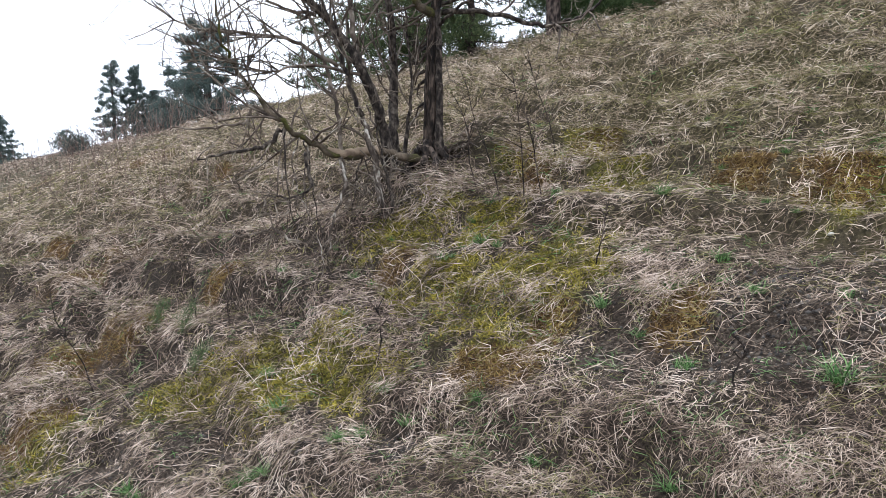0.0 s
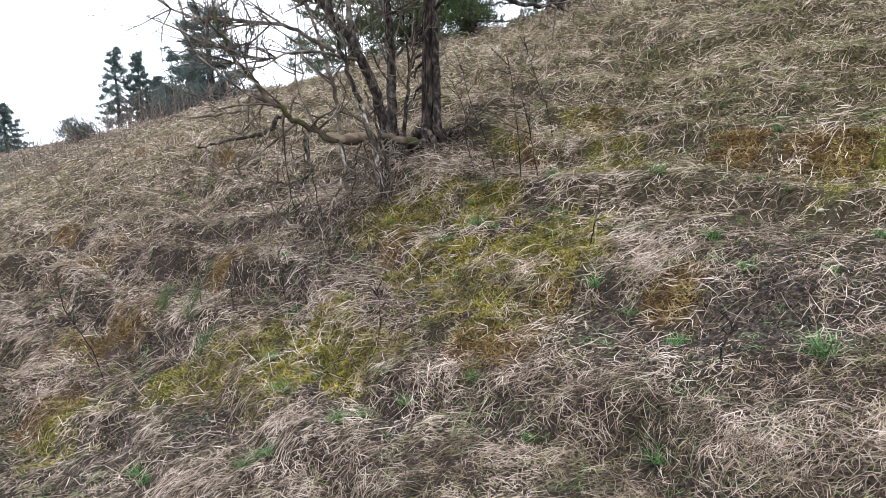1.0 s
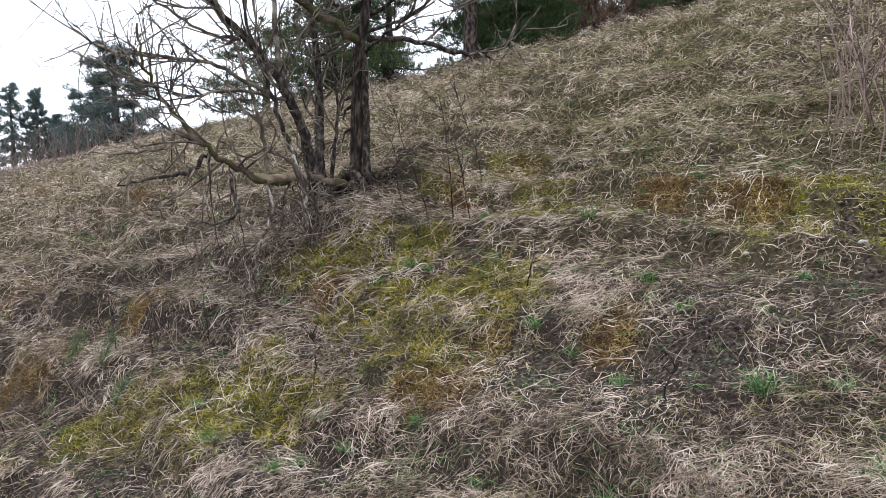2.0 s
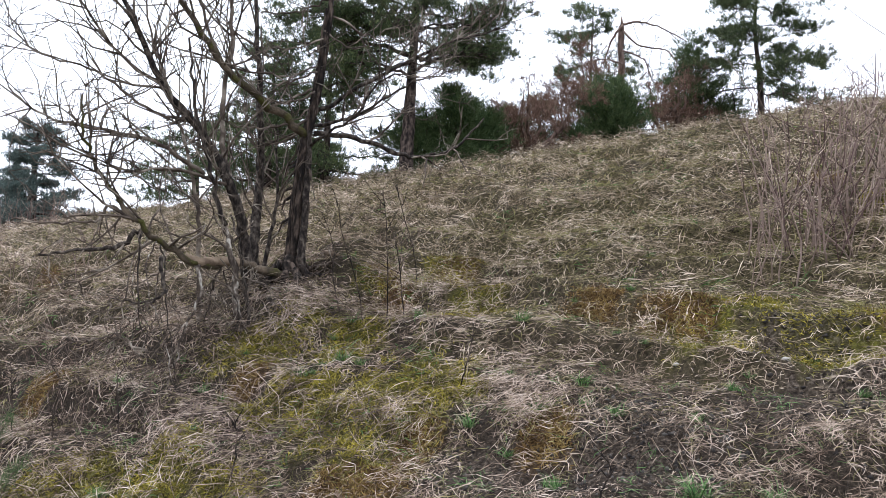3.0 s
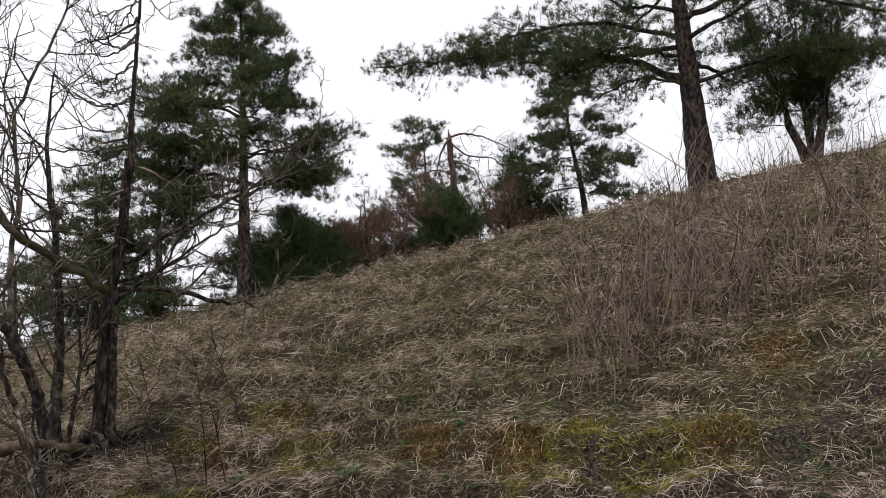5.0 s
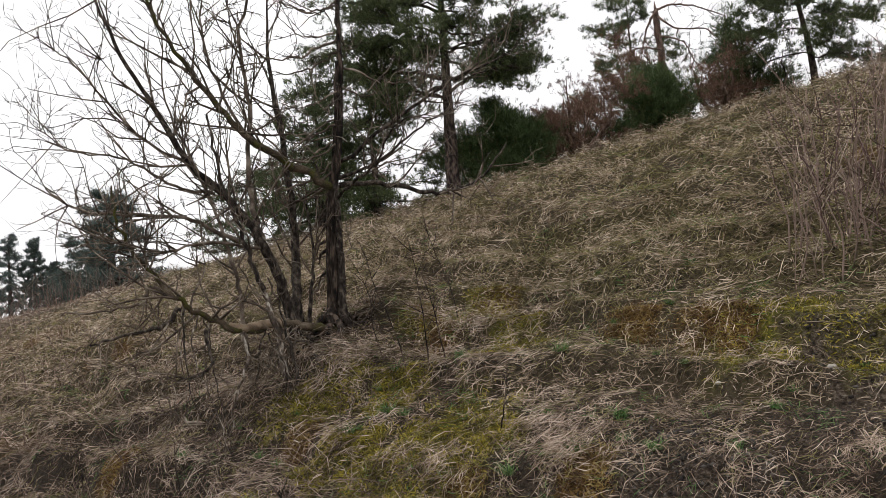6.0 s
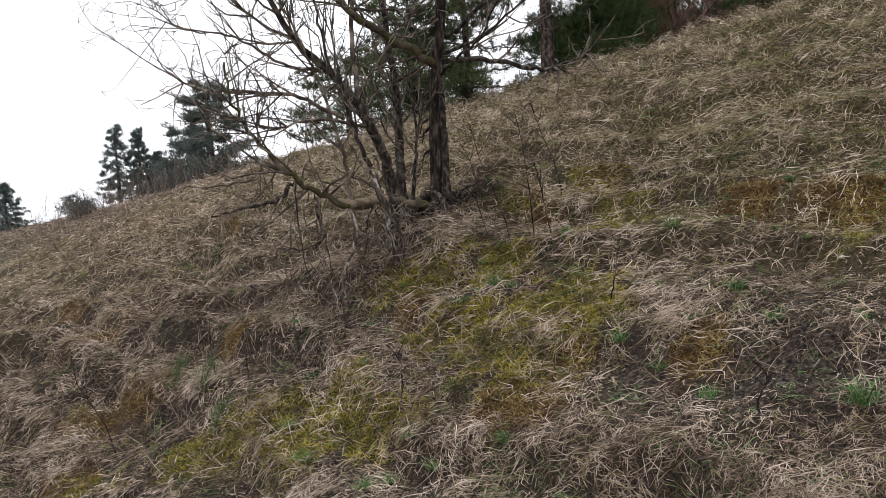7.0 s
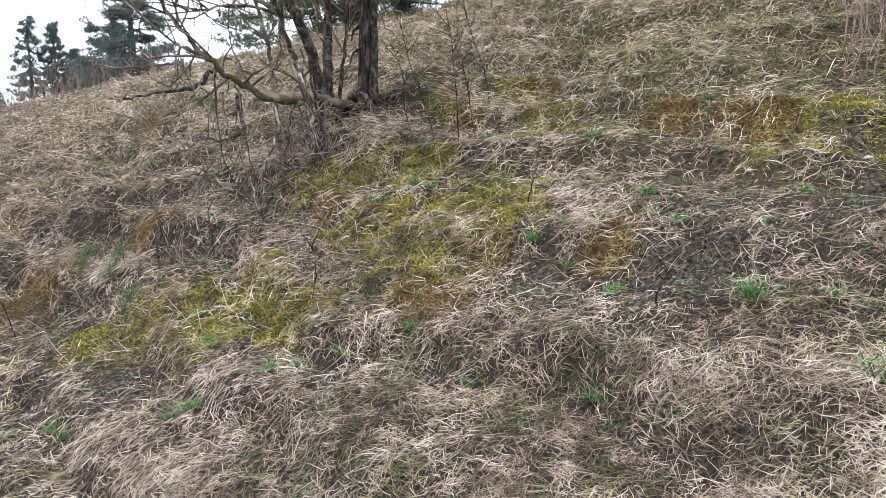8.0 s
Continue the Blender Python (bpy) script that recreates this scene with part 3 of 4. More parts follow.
# ---- wood: tubes, twigs, needles ----
class Wood:
    """Collects tubes and needles into one mesh."""

    def __init__(self):
        self.v, self.f, self.n = [], [], []

    def tube(self, pts, r0, r1, sides=5, rough=0.0, flute=0, power=1.0):
        pts = [Vector(p) for p in pts]
        n, base = len(pts), len(self.v)
        up = Vector((0.31, 0.95, 0.05))
        for i, p in enumerate(pts):
            t = (pts[min(i + 1, n - 1)] - pts[max(i - 1, 0)]).normalized()
            a = t.cross(up)
            if a.length < 0.1:
                a = t.cross(Vector((1, 0, 0)))
            a.normalize()
            b = t.cross(a)
            r = r0 + (r1 - r0) * (i / (n - 1)) ** power
            for k in range(sides):
                th = 2 * math.pi * k / sides
                rr = r * (1 + rough * random.uniform(-1, 1))
                if flute:
                    rr *= 1 + 0.16 * math.cos(flute * th + 0.5 * i / n) + 0.07 * math.cos(2 * flute * th + 1.7)
                self.v.append(p + (a * math.cos(th) + b * math.sin(th)) * rr)
        for i in range(n - 1):
            for k in range(sides):
                k2 = (k + 1) % sides
                self.f.append((base + i * sides + k, base + i * sides + k2, base + (i + 1) * sides + k2, base + (i + 1) * sides + k))
        self.f.append(tuple(base + k for k in range(sides))[::-1])
        self.f.append(tuple(base + (n - 1) * sides + k for k in range(sides)))

    def needles(self, p, size, count, width, aim=Vector((0, 0, 1)), spread=1.0):
        self.n.append((p.x, p.y, p.z, size, count, width, aim.x, aim.y, aim.z, spread))

    def mesh(self, name, mat, smooth_on=True):
        tot = np.array([len(f) for f in self.f], dtype=int)
        loops = np.array([i for f in self.f for i in f], dtype=int)
        starts = np.concatenate([[0], np.cumsum(tot)[:-1]]).astype(int) if len(tot) else np.array([], dtype=int)
        verts = np.array([tuple(v) for v in self.v]).reshape(-1, 3)
        if self.n:
            a = np.array(self.n)
            a = a[np.repeat(np.arange(len(a)), a[:, 4].astype(int))]
            k = len(a)
            d = RNG.normal(0, 0.6, (k, 3)) * a[:, 9:10] + a[:, 6:9]
            d /= np.linalg.norm(d, axis=1)[:, None] + 1e-9
            side = np.cross(d, RNG.normal(0, 1, (k, 3)))
            side *= a[:, 5:6] / (np.linalg.norm(side, axis=1)[:, None] + 1e-9)
            q = a[:, :3] + RNG.normal(0, 0.22, (k, 3)) * a[:, 3:4]
            tip = q + d * a[:, 3:4] * RNG.uniform(0.6, 1.2, (k, 1))
            base = len(verts)
            verts = np.concatenate([verts, np.stack([q - side, q + side, tip], 1).reshape(-1, 3)])
            starts = np.concatenate([starts, len(loops) + np.arange(k) * 3]).astype(int)
            loops = np.concatenate([loops, base + np.arange(3 * k)]).astype(int)
            tot = np.concatenate([tot, np.full(k, 3)]).astype(int)
        return mesh_from(name, verts, loops, starts, tot, mat, smooth_on)


def part(name, wood, mat, parent, label=""):
    ob = new(name, wood.mesh(name, mat))
    ob.parent = parent
    ob.matrix_parent_inverse = parent.matrix_world.inverted()
    return tagged(ob, label)


def thing(name, at, label, category, group=""):
    ob = new(name)
    ob.empty_display_size = 0.2
    ob.matrix_world = Matrix.Translation(at)
    return tagged(ob, label, category, group)


def curve(pts, per=6, wob=0.0):
    """A smooth line through the points, with a small wobble."""
    P = [Vector(p) for p in pts]
    P = [P[0] * 2 - P[1]] + P + [P[-1] * 2 - P[-2]]
    out = []
    for i in range(1, len(P) - 2):
        a, b, c, d = P[i - 1:i + 3]
        for k in range(per):
            t = k / per
            q = 0.5 * (2 * b + (c - a) * t + (2 * a - 5 * b + 4 * c - d) * t * t + (3 * b - a - 3 * c + d) * t ** 3)
            out.append(q + Vector((random.gauss(0, wob), random.gauss(0, wob), random.gauss(0, wob))))
    return out + [P[-2]]


def shoot(wood, p, d, length, r, level, lift=0.06, wild=0.34, kids=(3, 6)):
    """A crooked twig with side twigs."""
    segs = max(3, int(length / 0.09)) if level < 2 else 3
    pts, q, dd = [p.copy()], p.copy(), d.normalized()
    for _ in range(segs):
        dd = (dd + Vector((random.gauss(0, wild), random.gauss(0, wild), random.gauss(0, wild) + lift))).normalized()
        q = q + dd * (length / segs)
        pts.append(q.copy())
    wood.tube(pts, r, r * 0.45, 4 if r > 0.005 else 3)
    if level > 0:
        for _ in range(random.randint(*kids)):
            i = random.randint(1, segs)
            side = Vector((random.gauss(0, 1), random.gauss(0, 1), random.gauss(0.2, 0.8)))
            nd = ((pts[i] - pts[i - 1]).normalized() * 0.7 + side.normalized() * 0.85)
            shoot(wood, pts[i], nd, length * random.uniform(0.3, 0.6), max(0.0023, r * 0.6), level - 1, lift, wild, kids)


def limb(tree, pts, r0, r1, mat, twigs=0, twig_len=0.5, name="branch", label="", sides=8, lift=0.06, level=2, start=0.25, wob=0.008):
    w = Wood()
    line = curve(pts, 6, wob)
    w.tube(line, r0, r1, sides, 0.08)
    b = part(name, w, mat, tree, label)
    if twigs:
        for _ in range(twigs):
            t = Wood()
            i = random.randint(int(len(line) * start), len(line) - 1)
            ax = (line[i] - line[i - 1]).normalized()
            out = Vector((random.gauss(0, 1), random.gauss(0, 1), random.gauss(0.25, 0.7)))
            f = i / len(line)
            shoot(t, line[i], ax * 0.95 + out.normalized(), twig_len * random.uniform(0.45, 1.1), min(0.009, (r0 + (r1 - r0) * f) * 0.4 + 0.0024), level, lift, 0.22, (2, 4))
            o = new("twig", t.mesh("twig", TWIG))
            o.parent = b
    return b


random.seed(11)
# ---- the dead conifer and the bare shrub tree beside it ----
dead = thing("dead_tree", (-0.03, 5.5, hz(-0.03, 5.5)), "dead leaning tree with fluted brown trunk and bare sagging branches", "tree")
w = Wood()
SPINE = [(-0.05, 5.5, 1.15), (-0.04, 5.5, 1.45), (-0.01, 5.5, 2.1), (0.02, 5.5, 2.42), (0.07, 5.5, 2.72), (0.12, 5.5, 3.34), (0.15, 5.5, 3.97), (0.18, 5.5, 4.5), (0.24, 5.5, 5.6)]
w.tube(curve(SPINE, 8, 0.003), 0.056, 0.006, 14, 0.1, 3, 0.6)
for k in range(9):
    a0 = 2 * math.pi * k / 9 + random.uniform(-0.25, 0.25)
    top = random.choice([3, 4, 5, 6])
    off = random.uniform(0.034, 0.05)
    line = []
    for j, (px, py, pz) in enumerate(SPINE[:top]):
        a1 = a0 + 0.22 * j
        flare = 1.45 if j == 0 else 1.0
        shrink = 1 - 0.5 * j / 6
        line.append((px + math.cos(a1) * off * flare * shrink, py + math.sin(a1) * off * flare * shrink, pz))
    w.tube(curve(line, 9, 0.003), random.uniform(0.016, 0.027), 0.006, 8, 0.16)
part("trunk", w, BARK_DEAD, dead, "fluted red brown trunk with peeling bark")
w = Wood()
w.tube(curve([(0.05, 5.43, 1.2), (0.035, 5.43, 1.5), (0.045, 5.45, 2.0), (0.04, 5.47, 2.45)], 8, 0.004), 0.03, 0.018, 10, 0.14, 2)
part("side_trunk", w, BARK, dead)
for k in range(9):
    zz = random.uniform(1.5, 2.4)
    a0 = random.uniform(0, 6.28)
    w = Wood()
    p = Vector((0.0 + math.cos(a0) * 0.06, 5.5 + math.sin(a0) * 0.06, zz))
    w.tube([p, p + Vector((math.cos(a0) * 0.05, math.sin(a0) * 0.05, -0.03)), p + Vector((math.cos(a0) * 0.07, math.sin(a0) * 0.07, -0.10))], 0.012, 0.004, 5, 0.3)
    part("bark_flake", w, BARK_DEAD, dead)
for a in range(14):
    th = 2 * math.pi * a / 14 + random.uniform(-0.2, 0.2)
    c, q = math.cos(th), math.sin(th)
    far = random.uniform(0.2, 0.42)
    limb(dead, [(-0.04, 5.48, random.uniform(1.42, 1.6)), (-0.04 + 0.5 * far * c, 5.48 + 0.5 * far * q, hz(-0.04 + 0.5 * far * c, 5.48 + 0.5 * far * q) + random.uniform(0.02, 0.12)), (-0.04 + far * c, 5.48 + far * q, hz(-0.04 + far * c, 5.48 + far * q) - 0.03)], random.uniform(0.02, 0.04), 0.01, BARK_DEAD, random.choice([0, 2, 3]), 0.2, name="root", wob=0.012, level=1)
limb(dead, [(0.02, 5.5, 2.41), (-0.29, 5.4, 2.62), (-0.55, 5.3, 2.79), (-0.76, 5.2, 3.07), (-0.93, 5.1, 3.33), (-1.05, 5.1, 3.58), (-1.23, 5.0, 4.1)], 0.03, 0.007, MOSSY, 22, 0.6, "branch", "long dark mossy branch")
limb(dead, [(0.06, 5.5, 2.44), (0.41, 5.5, 2.43), (0.72, 5.6, 2.36), (0.97, 5.6, 2.39), (1.15, 5.6, 2.49), (1.31, 5.6, 2.69)], 0.02, 0.006, BARK, 7, 0.4, level=1)
limb(dead, [(0.09, 5.5, 2.6), (0.6, 5.3, 2.92), (0.96, 5.2, 3.1), (1.32, 5.2, 3.24)], 0.016, 0.004, BARK, 16, 0.5)
limb(dead, [(0.96, 5.2, 3.1), (1.25, 5.2, 3.3), (1.35, 5.2, 3.55), (1.40, 5.2, 3.9)], 0.006, 0.002, TWIG, 5, 0.25, level=1)
limb(dead, [(0.05, 5.5, 2.5), (0.35, 5.3, 2.55), (0.65, 5.1, 2.75), (0.95, 5.0, 2.85)], 0.014, 0.003, BARK, 15, 0.45)
limb(dead, [(0.05, 5.45, 2.35), (0.3, 5.2, 2.5), (0.5, 5.0, 2.75), (0.75, 4.9, 2.8)], 0.012, 0.003, BARK, 15, 0.45)
for k in range(34):
    z = 2.45 + k * 0.085 + random.uniform(-0.04, 0.04)
    x0 = 0.04 + (z - 2.5) * 0.068
    az = random.choice([math.pi, math.pi, 0.0]) + random.gauss(0, 0.75)
    L = random.uniform(0.4, 0.85) * (1.1 - (z - 2.5) / 6)
    c, s = math.cos(az), math.sin(az)
    limb(dead, [(x0, 5.5, z), (x0 + L * 0.35 * c, 5.5 + L * 0.35 * s, z - 0.10), (x0 + L * 0.7 * c, 5.5 + L * 0.7 * s, z - 0.11), (x0 + L * c, 5.5 + L * s, z + 0.02)], random.uniform(0.006, 0.011), 0.002, TWIG, 6, 0.3, lift=0.05, level=1, sides=5)

shrub = thing("bare_tree", (-0.33, 5.4, hz(-0.33, 5.4)), "bare many-stemmed tree with thin grey leafless branches", "tree")
STEMS = [
    ([(-0.28, 5.42, 1.2), (-0.34, 5.4, 1.64), (-0.46, 5.3, 2.02), (-0.62, 5.3, 2.29), (-0.89, 5.2, 2.59), (-1.07, 5.1, 2.95), (-1.28, 5.0, 3.37), (-1.45, 4.9, 3.9)], 0.045, 0.006, 24),
    ([(-0.46, 5.3, 2.02), (-0.55, 5.4, 2.45), (-0.52, 5.4, 3.02), (-0.55, 5.4, 3.58), (-0.31, 5.4, 4.24), (-0.2, 5.4, 4.7)], 0.022, 0.004, 16),
    ([(-0.53, 5.4, 2.75), (-0.76, 5.4, 3.28), (-0.81, 5.4, 3.76), (-0.64, 5.4, 4.29)], 0.013, 0.003, 14),
    ([(-0.27, 5.6, 1.2), (-0.30, 5.6, 1.59), (-0.29, 5.7, 2.02), (-0.33, 5.7, 2.71), (-0.4, 5.7, 3.43), (-0.38, 5.7, 4.0)], 0.05, 0.005, 14),
    ([(-0.22, 5.5, 1.2), (-0.2, 5.55, 1.6), (-0.16, 5.6, 2.0), (-0.2, 5.6, 2.5)], 0.02, 0.005, 8),
    ([(-0.58, 5.2, 1.05), (-0.61, 5.2, 1.56), (-0.65, 5.2, 1.87), (-0.75, 5.2, 2.27), (-0.83, 5.2, 2.49), (-1.0, 5.1, 3.0), (-1.0, 5.1, 3.5)], 0.017, 0.004, 16),
    ([(-0.61, 5.2, 2.05), (-0.88, 5.1, 2.21), (-1.21, 5.0, 2.25), (-1.49, 4.9, 2.29), (-1.7, 4.9, 2.44)], 0.015, 0.005, 16),
    ([(-0.75, 5.25, 2.4), (-1.0, 5.2, 2.45), (-1.3, 5.2, 2.65), (-1.6, 5.1, 2.7), (-1.8, 5.1, 2.85)], 0.012, 0.003, 14),
    ([(-0.46, 5.3, 2.0), (-0.75, 5.0, 2.05), (-1.0, 4.8, 2.0), (-1.3, 4.7, 2.1)], 0.012, 0.003, 14),
    ([(-0.89, 5.2, 2.59), (-1.2, 5.1, 2.8), (-1.5, 5.0, 3.2), (-1.7, 5.0, 3.4)], 0.012, 0.003, 12),
]
for i, (pts, r0, r1, k) in enumerate(STEMS):
    limb(shrub, pts, r0, r1, BARK if i in (0, 3, 4) else TWIG, int(k * 1.35), 0.55, "stem", start=0.3, wob=0.005)

pole = thing("lichen_stem", (-0.3, 5.0, hz(-0.3, 5.0)), "leaning broken stem covered with white lichen", "tree stem")
limb(pole, [(-0.29, 5.0, 0.98), (-0.3, 5.0, 1.06), (-0.4, 5.05, 1.52), (-0.45, 5.1, 1.72)], 0.022, 0.017, LICHEN, 3, 0.3, "stem", "stem crusted with white lichen", sides=10)
limb(pole, [(-0.45, 5.1, 1.72), (-0.57, 5.1, 2.11), (-0.68, 5.1, 2.47), (-0.75, 5.1, 2.9)], 0.017, 0.007, BARK, 10, 0.4, "stem", sides=10)
limb(pole, [(-0.25, 5.0, 0.98), (-0.27, 5.03, 1.2), (-0.33, 5.08, 1.5), (-0.42, 5.1, 1.8)], 0.013, 0.006, BARK, 4, 0.3, "stem")

log = thing("fallen_branch", (-0.59, 5.0, hz(-0.59, 5.0)), "low mossy branch with peeled bark reaching out over the grass", "branch")
limb(log, [(-0.02, 5.42, 1.42), (-0.25, 5.3, 1.47), (-0.4, 5.2, 1.5), (-0.59, 5.0, 1.48), (-0.79, 4.9, 1.58), (-0.93, 4.8, 1.71), (-1.1, 4.8, 1.92), (-1.21, 4.7, 2.14), (-1.24, 4.7, 2.4)], 0.031, 0.006, MOSSY, 22, 0.5, "branch", start=0.4, sides=10, wob=0.008)
limb(log, [(-0.89, 4.87, 1.66), (-1.01, 4.8, 1.56), (-1.16, 4.7, 1.51), (-1.37, 4.6, 1.47)], 0.018, 0.005, BARK, 3, 0.3, "branch", level=1, lift=0)
limb(log, [(-0.59, 5.0, 1.48), (-0.55, 4.9, 1.29), (-0.62, 4.85, 1.08), (-0.65, 4.8, 0.85)], 0.012, 0.005, LICHEN, 7, 0.35, "branch", lift=-0.05)
limb(log, [(-0.79, 4.9, 1.5), (-0.74, 4.8, 1.3), (-0.84, 4.75, 1.23), (-1.0, 4.7, 1.25)], 0.012, 0.004, BARK, 4, 0.35, "branch", lift=0)
limb(log, [(-1.0, 4.7, 1.25), (-0.97, 4.65, 1.12), (-0.88, 4.6, 1.01), (-0.78, 4.6, 0.94)], 0.006, 0.002, TWIG, 2, 0.25, "branch", lift=-0.05, level=1)
limb(log, [(-0.78, 4.6, 0.96), (-0.96, 4.65, 1.04), (-1.09, 4.6, 1.01), (-1.25, 4.6, 1.05)], 0.007, 0.003, TWIG, 2, 0.2, "branch", level=1)
limb(log, [(-1.0, 4.85, 1.75), (-1.1, 4.9, 1.79), (-1.16, 4.85, 1.7), (-1.35, 4.8, 1.66), (-1.56, 4.7, 1.65)], 0.012, 0.004, TWIG, 5, 0.3, "branch", level=1)
limb(log, [(-0.36, 5.22, 1.497), (-0.47, 5.12, 1.499), (-0.57, 5.02, 1.487), (-0.66, 4.965, 1.512)], 0.031, 0.028, WOOD, 0, name="peeled_wood", label="pale bare wood where bark has peeled", sides=10, wob=0.002)
LOG = curve([(-0.02, 5.42, 1.42), (-0.25, 5.3, 1.47), (-0.4, 5.2, 1.5), (-0.59, 5.0, 1.48), (-0.79, 4.9, 1.58), (-0.93, 4.8, 1.71), (-1.1, 4.8, 1.92)], 6)
for k in range(18):
    p = LOG[random.randint(6, len(LOG) - 3)]
    dx, dy = random.gauss(-0.05, 0.16), random.uniform(-0.32, -0.03)
    g = hz(p.x + dx, p.y + dy)
    drop = p.z - g
    end = g + drop * random.choice([0.03, 0.1, 0.3, 0.45])
    limb(log, [p, p + Vector((dx * 0.1 + random.gauss(0, 0.04), dy * 0.5, -drop * 0.25)), p + Vector((dx * 0.6 + random.gauss(0, 0.06), dy * 0.9, -(p.z - end) * 0.75)), (p.x + dx + random.gauss(0, 0.1), p.y + dy, end)], random.uniform(0.003, 0.007), 0.0018, random.choice([TWIG, TWIG, LICHEN, BARK]), 3, 0.28, "side_branch", lift=-0.02, level=1, sides=5, wob=0.006)


# ---- conifers on the crest ----
def bough(tree, line, r0, r1, tufts, size, needles, width, mat, bark, flat=0.3, start=0.35, side_len=0.5, hang=0.0):
    """One bough: the wood, side twigs along its outer part, and a cushion of needle tufts round the end of each."""
    wood, leaf = Wood(), Wood()
    wood.tube(line, r0, r1, 6, 0.05)
    n = len(line)
    for _ in range(max(2, tufts // 4)):
        f = start + (1 - start) * random.random() ** 0.8
        i = min(n - 1, max(1, int(f * (n - 1))))
        ax = (line[i] - line[i - 1]).normalized()
        side = Vector((random.gauss(0, 1), random.gauss(0, 1), random.gauss(0.1, flat) - hang)).normalized()
        L = side_len * (1.15 - 0.6 * f) * random.uniform(0.2, 1.0)
        tip = line[i] + (ax * 0.5 + side) * L
        mid = (line[i] + tip) * 0.5 + Vector((0, 0, -0.06 * L))
        wood.tube([line[i], mid, tip], max(0.005, r1 * 0.7), 0.003, 3)
        pad = 0.35 * size + 0.07 * side_len * random.uniform(0.5, 1.5)
        for _ in range(8):
            q = mid.lerp(tip, random.uniform(0.55, 1.1)) + Vector((random.gauss(0, pad), random.gauss(0, pad), random.gauss(0.02, 0.45 * pad)))
            leaf.needles(q, size, needles, width, Vector((side.x * 0.4, side.y * 0.4, 0.6)), 0.9)
    b = part("bough", wood, bark, tree)
    o = new("needles", leaf.mesh("needles", mat))
    o.parent = b
    tagged(o, "clusters of needles", kind="stuff")


def pine(name, at, top, first, reach, count, label, trunk_r, seed, mat=NEEDLE, group="", tufts=34, size=0.09, needles=13, width=0.0062, droop=0.12, shape=1.0, extra=(), trunk_bend=0.0, bark=PINE_BARK, sag=0.0, bare=0.3, spread=1.0):
    """at: x, y; top: height of the tip; first: height of the lowest bough; reach: length of the longest bough."""
    random.seed(seed)
    x, y = at
    z = hz(x, y) - 0.1
    t = thing(name, (x, y, z + 0.1), label, "tree", group)
    H = top - z
    w = Wood()
    spine = curve([(x, y, z), (x + trunk_bend * 0.3, y, z + H * 0.3), (x + trunk_bend, y, z + H * 0.65), (x + trunk_bend * 0.8, y, top)], 12, 0.004 * trunk_r / 0.1)
    w.tube(spine, trunk_r * 1.12, trunk_r * 0.12, 18, 0.035, 0, 0.9)
    part("trunk", w, bark, t)
    for k in range(count):
        f = (k + random.uniform(0.1, 0.9)) / count
        zz = first + (top - first) * f
        i = min(len(spine) - 1, int((zz - z) / H * (len(spine) - 1)))
        a = k * 2.4 + random.uniform(-0.5, 0.5)
        L = reach * (1 - f) ** shape * random.uniform(0.6, 1.12) + 0.2 * spread
        c, s = math.cos(a), math.sin(a)
        p = Vector((spine[i].x, spine[i].y, zz))
        line = curve([p, p + Vector((c * L * .4, s * L * .4, L * (0.12 - droop))), p + Vector((c * L * .75, s * L * .75, -L * sag)), p + Vector((c * L, s * L, L * (0.1 - sag)))], 4, 0.02)
        bough(t, line, max(0.012, trunk_r * 0.22 * (1 - f * 0.6)), 0.006, int(tufts * (0.35 + 0.65 * L / (reach + 0.2))), size, needles, width, mat, bark, start=bare, side_len=(0.3 + 0.3 * L) * spread)
    for pts, r, n in extra:
        bough(t, curve(pts, 6, 0.02), r, 0.012, n, size, needles, width, mat, bark, flat=0.45, start=0.25, side_len=0.95, hang=0.25)
    return t


pine("pine_tree", (8.71, 9.86), 10.6, 6.8, 3.0, 18, "tall old pine with rough brown trunk and wide low boughs", 0.232, 21, tufts=170, extra=[
    ([(8.65, 9.9, 6.5), (8.0, 10.4, 7.0), (7.15, 11.03, 7.4), (6.0, 11.8, 7.55), (3.98, 12.5, 7.45)], 0.08, 800),
    ([(8.7, 9.9, 7.3), (7.6, 10.8, 7.9), (6.6, 11.4, 7.9), (5.6, 11.9, 7.7)], 0.05, 420),
    ([(8.7, 9.8, 7.6), (9.4, 9.0, 7.7), (10.4, 7.9, 7.1), (11.3, 6.75, 6.2)], 0.06, 420),
    ([(8.7, 9.8, 6.4), (9.5, 9.1, 6.6), (10.3, 8.3, 6.5), (10.9, 7.6, 6.3)], 0.04, 300),
    ([(8.7, 9.86, 6.9), (7.7, 10.2, 7.15), (6.7, 10.6, 6.85)], 0.04, 360),
    ([(8.7, 9.86, 6.4), (8.0, 10.1, 6.6), (7.3, 10.4, 6.35)], 0.03, 170),
    ([(8.7, 9.8, 8.2), (9.6, 8.8, 8.6), (10.8, 7.7, 8.5)], 0.05, 280)])
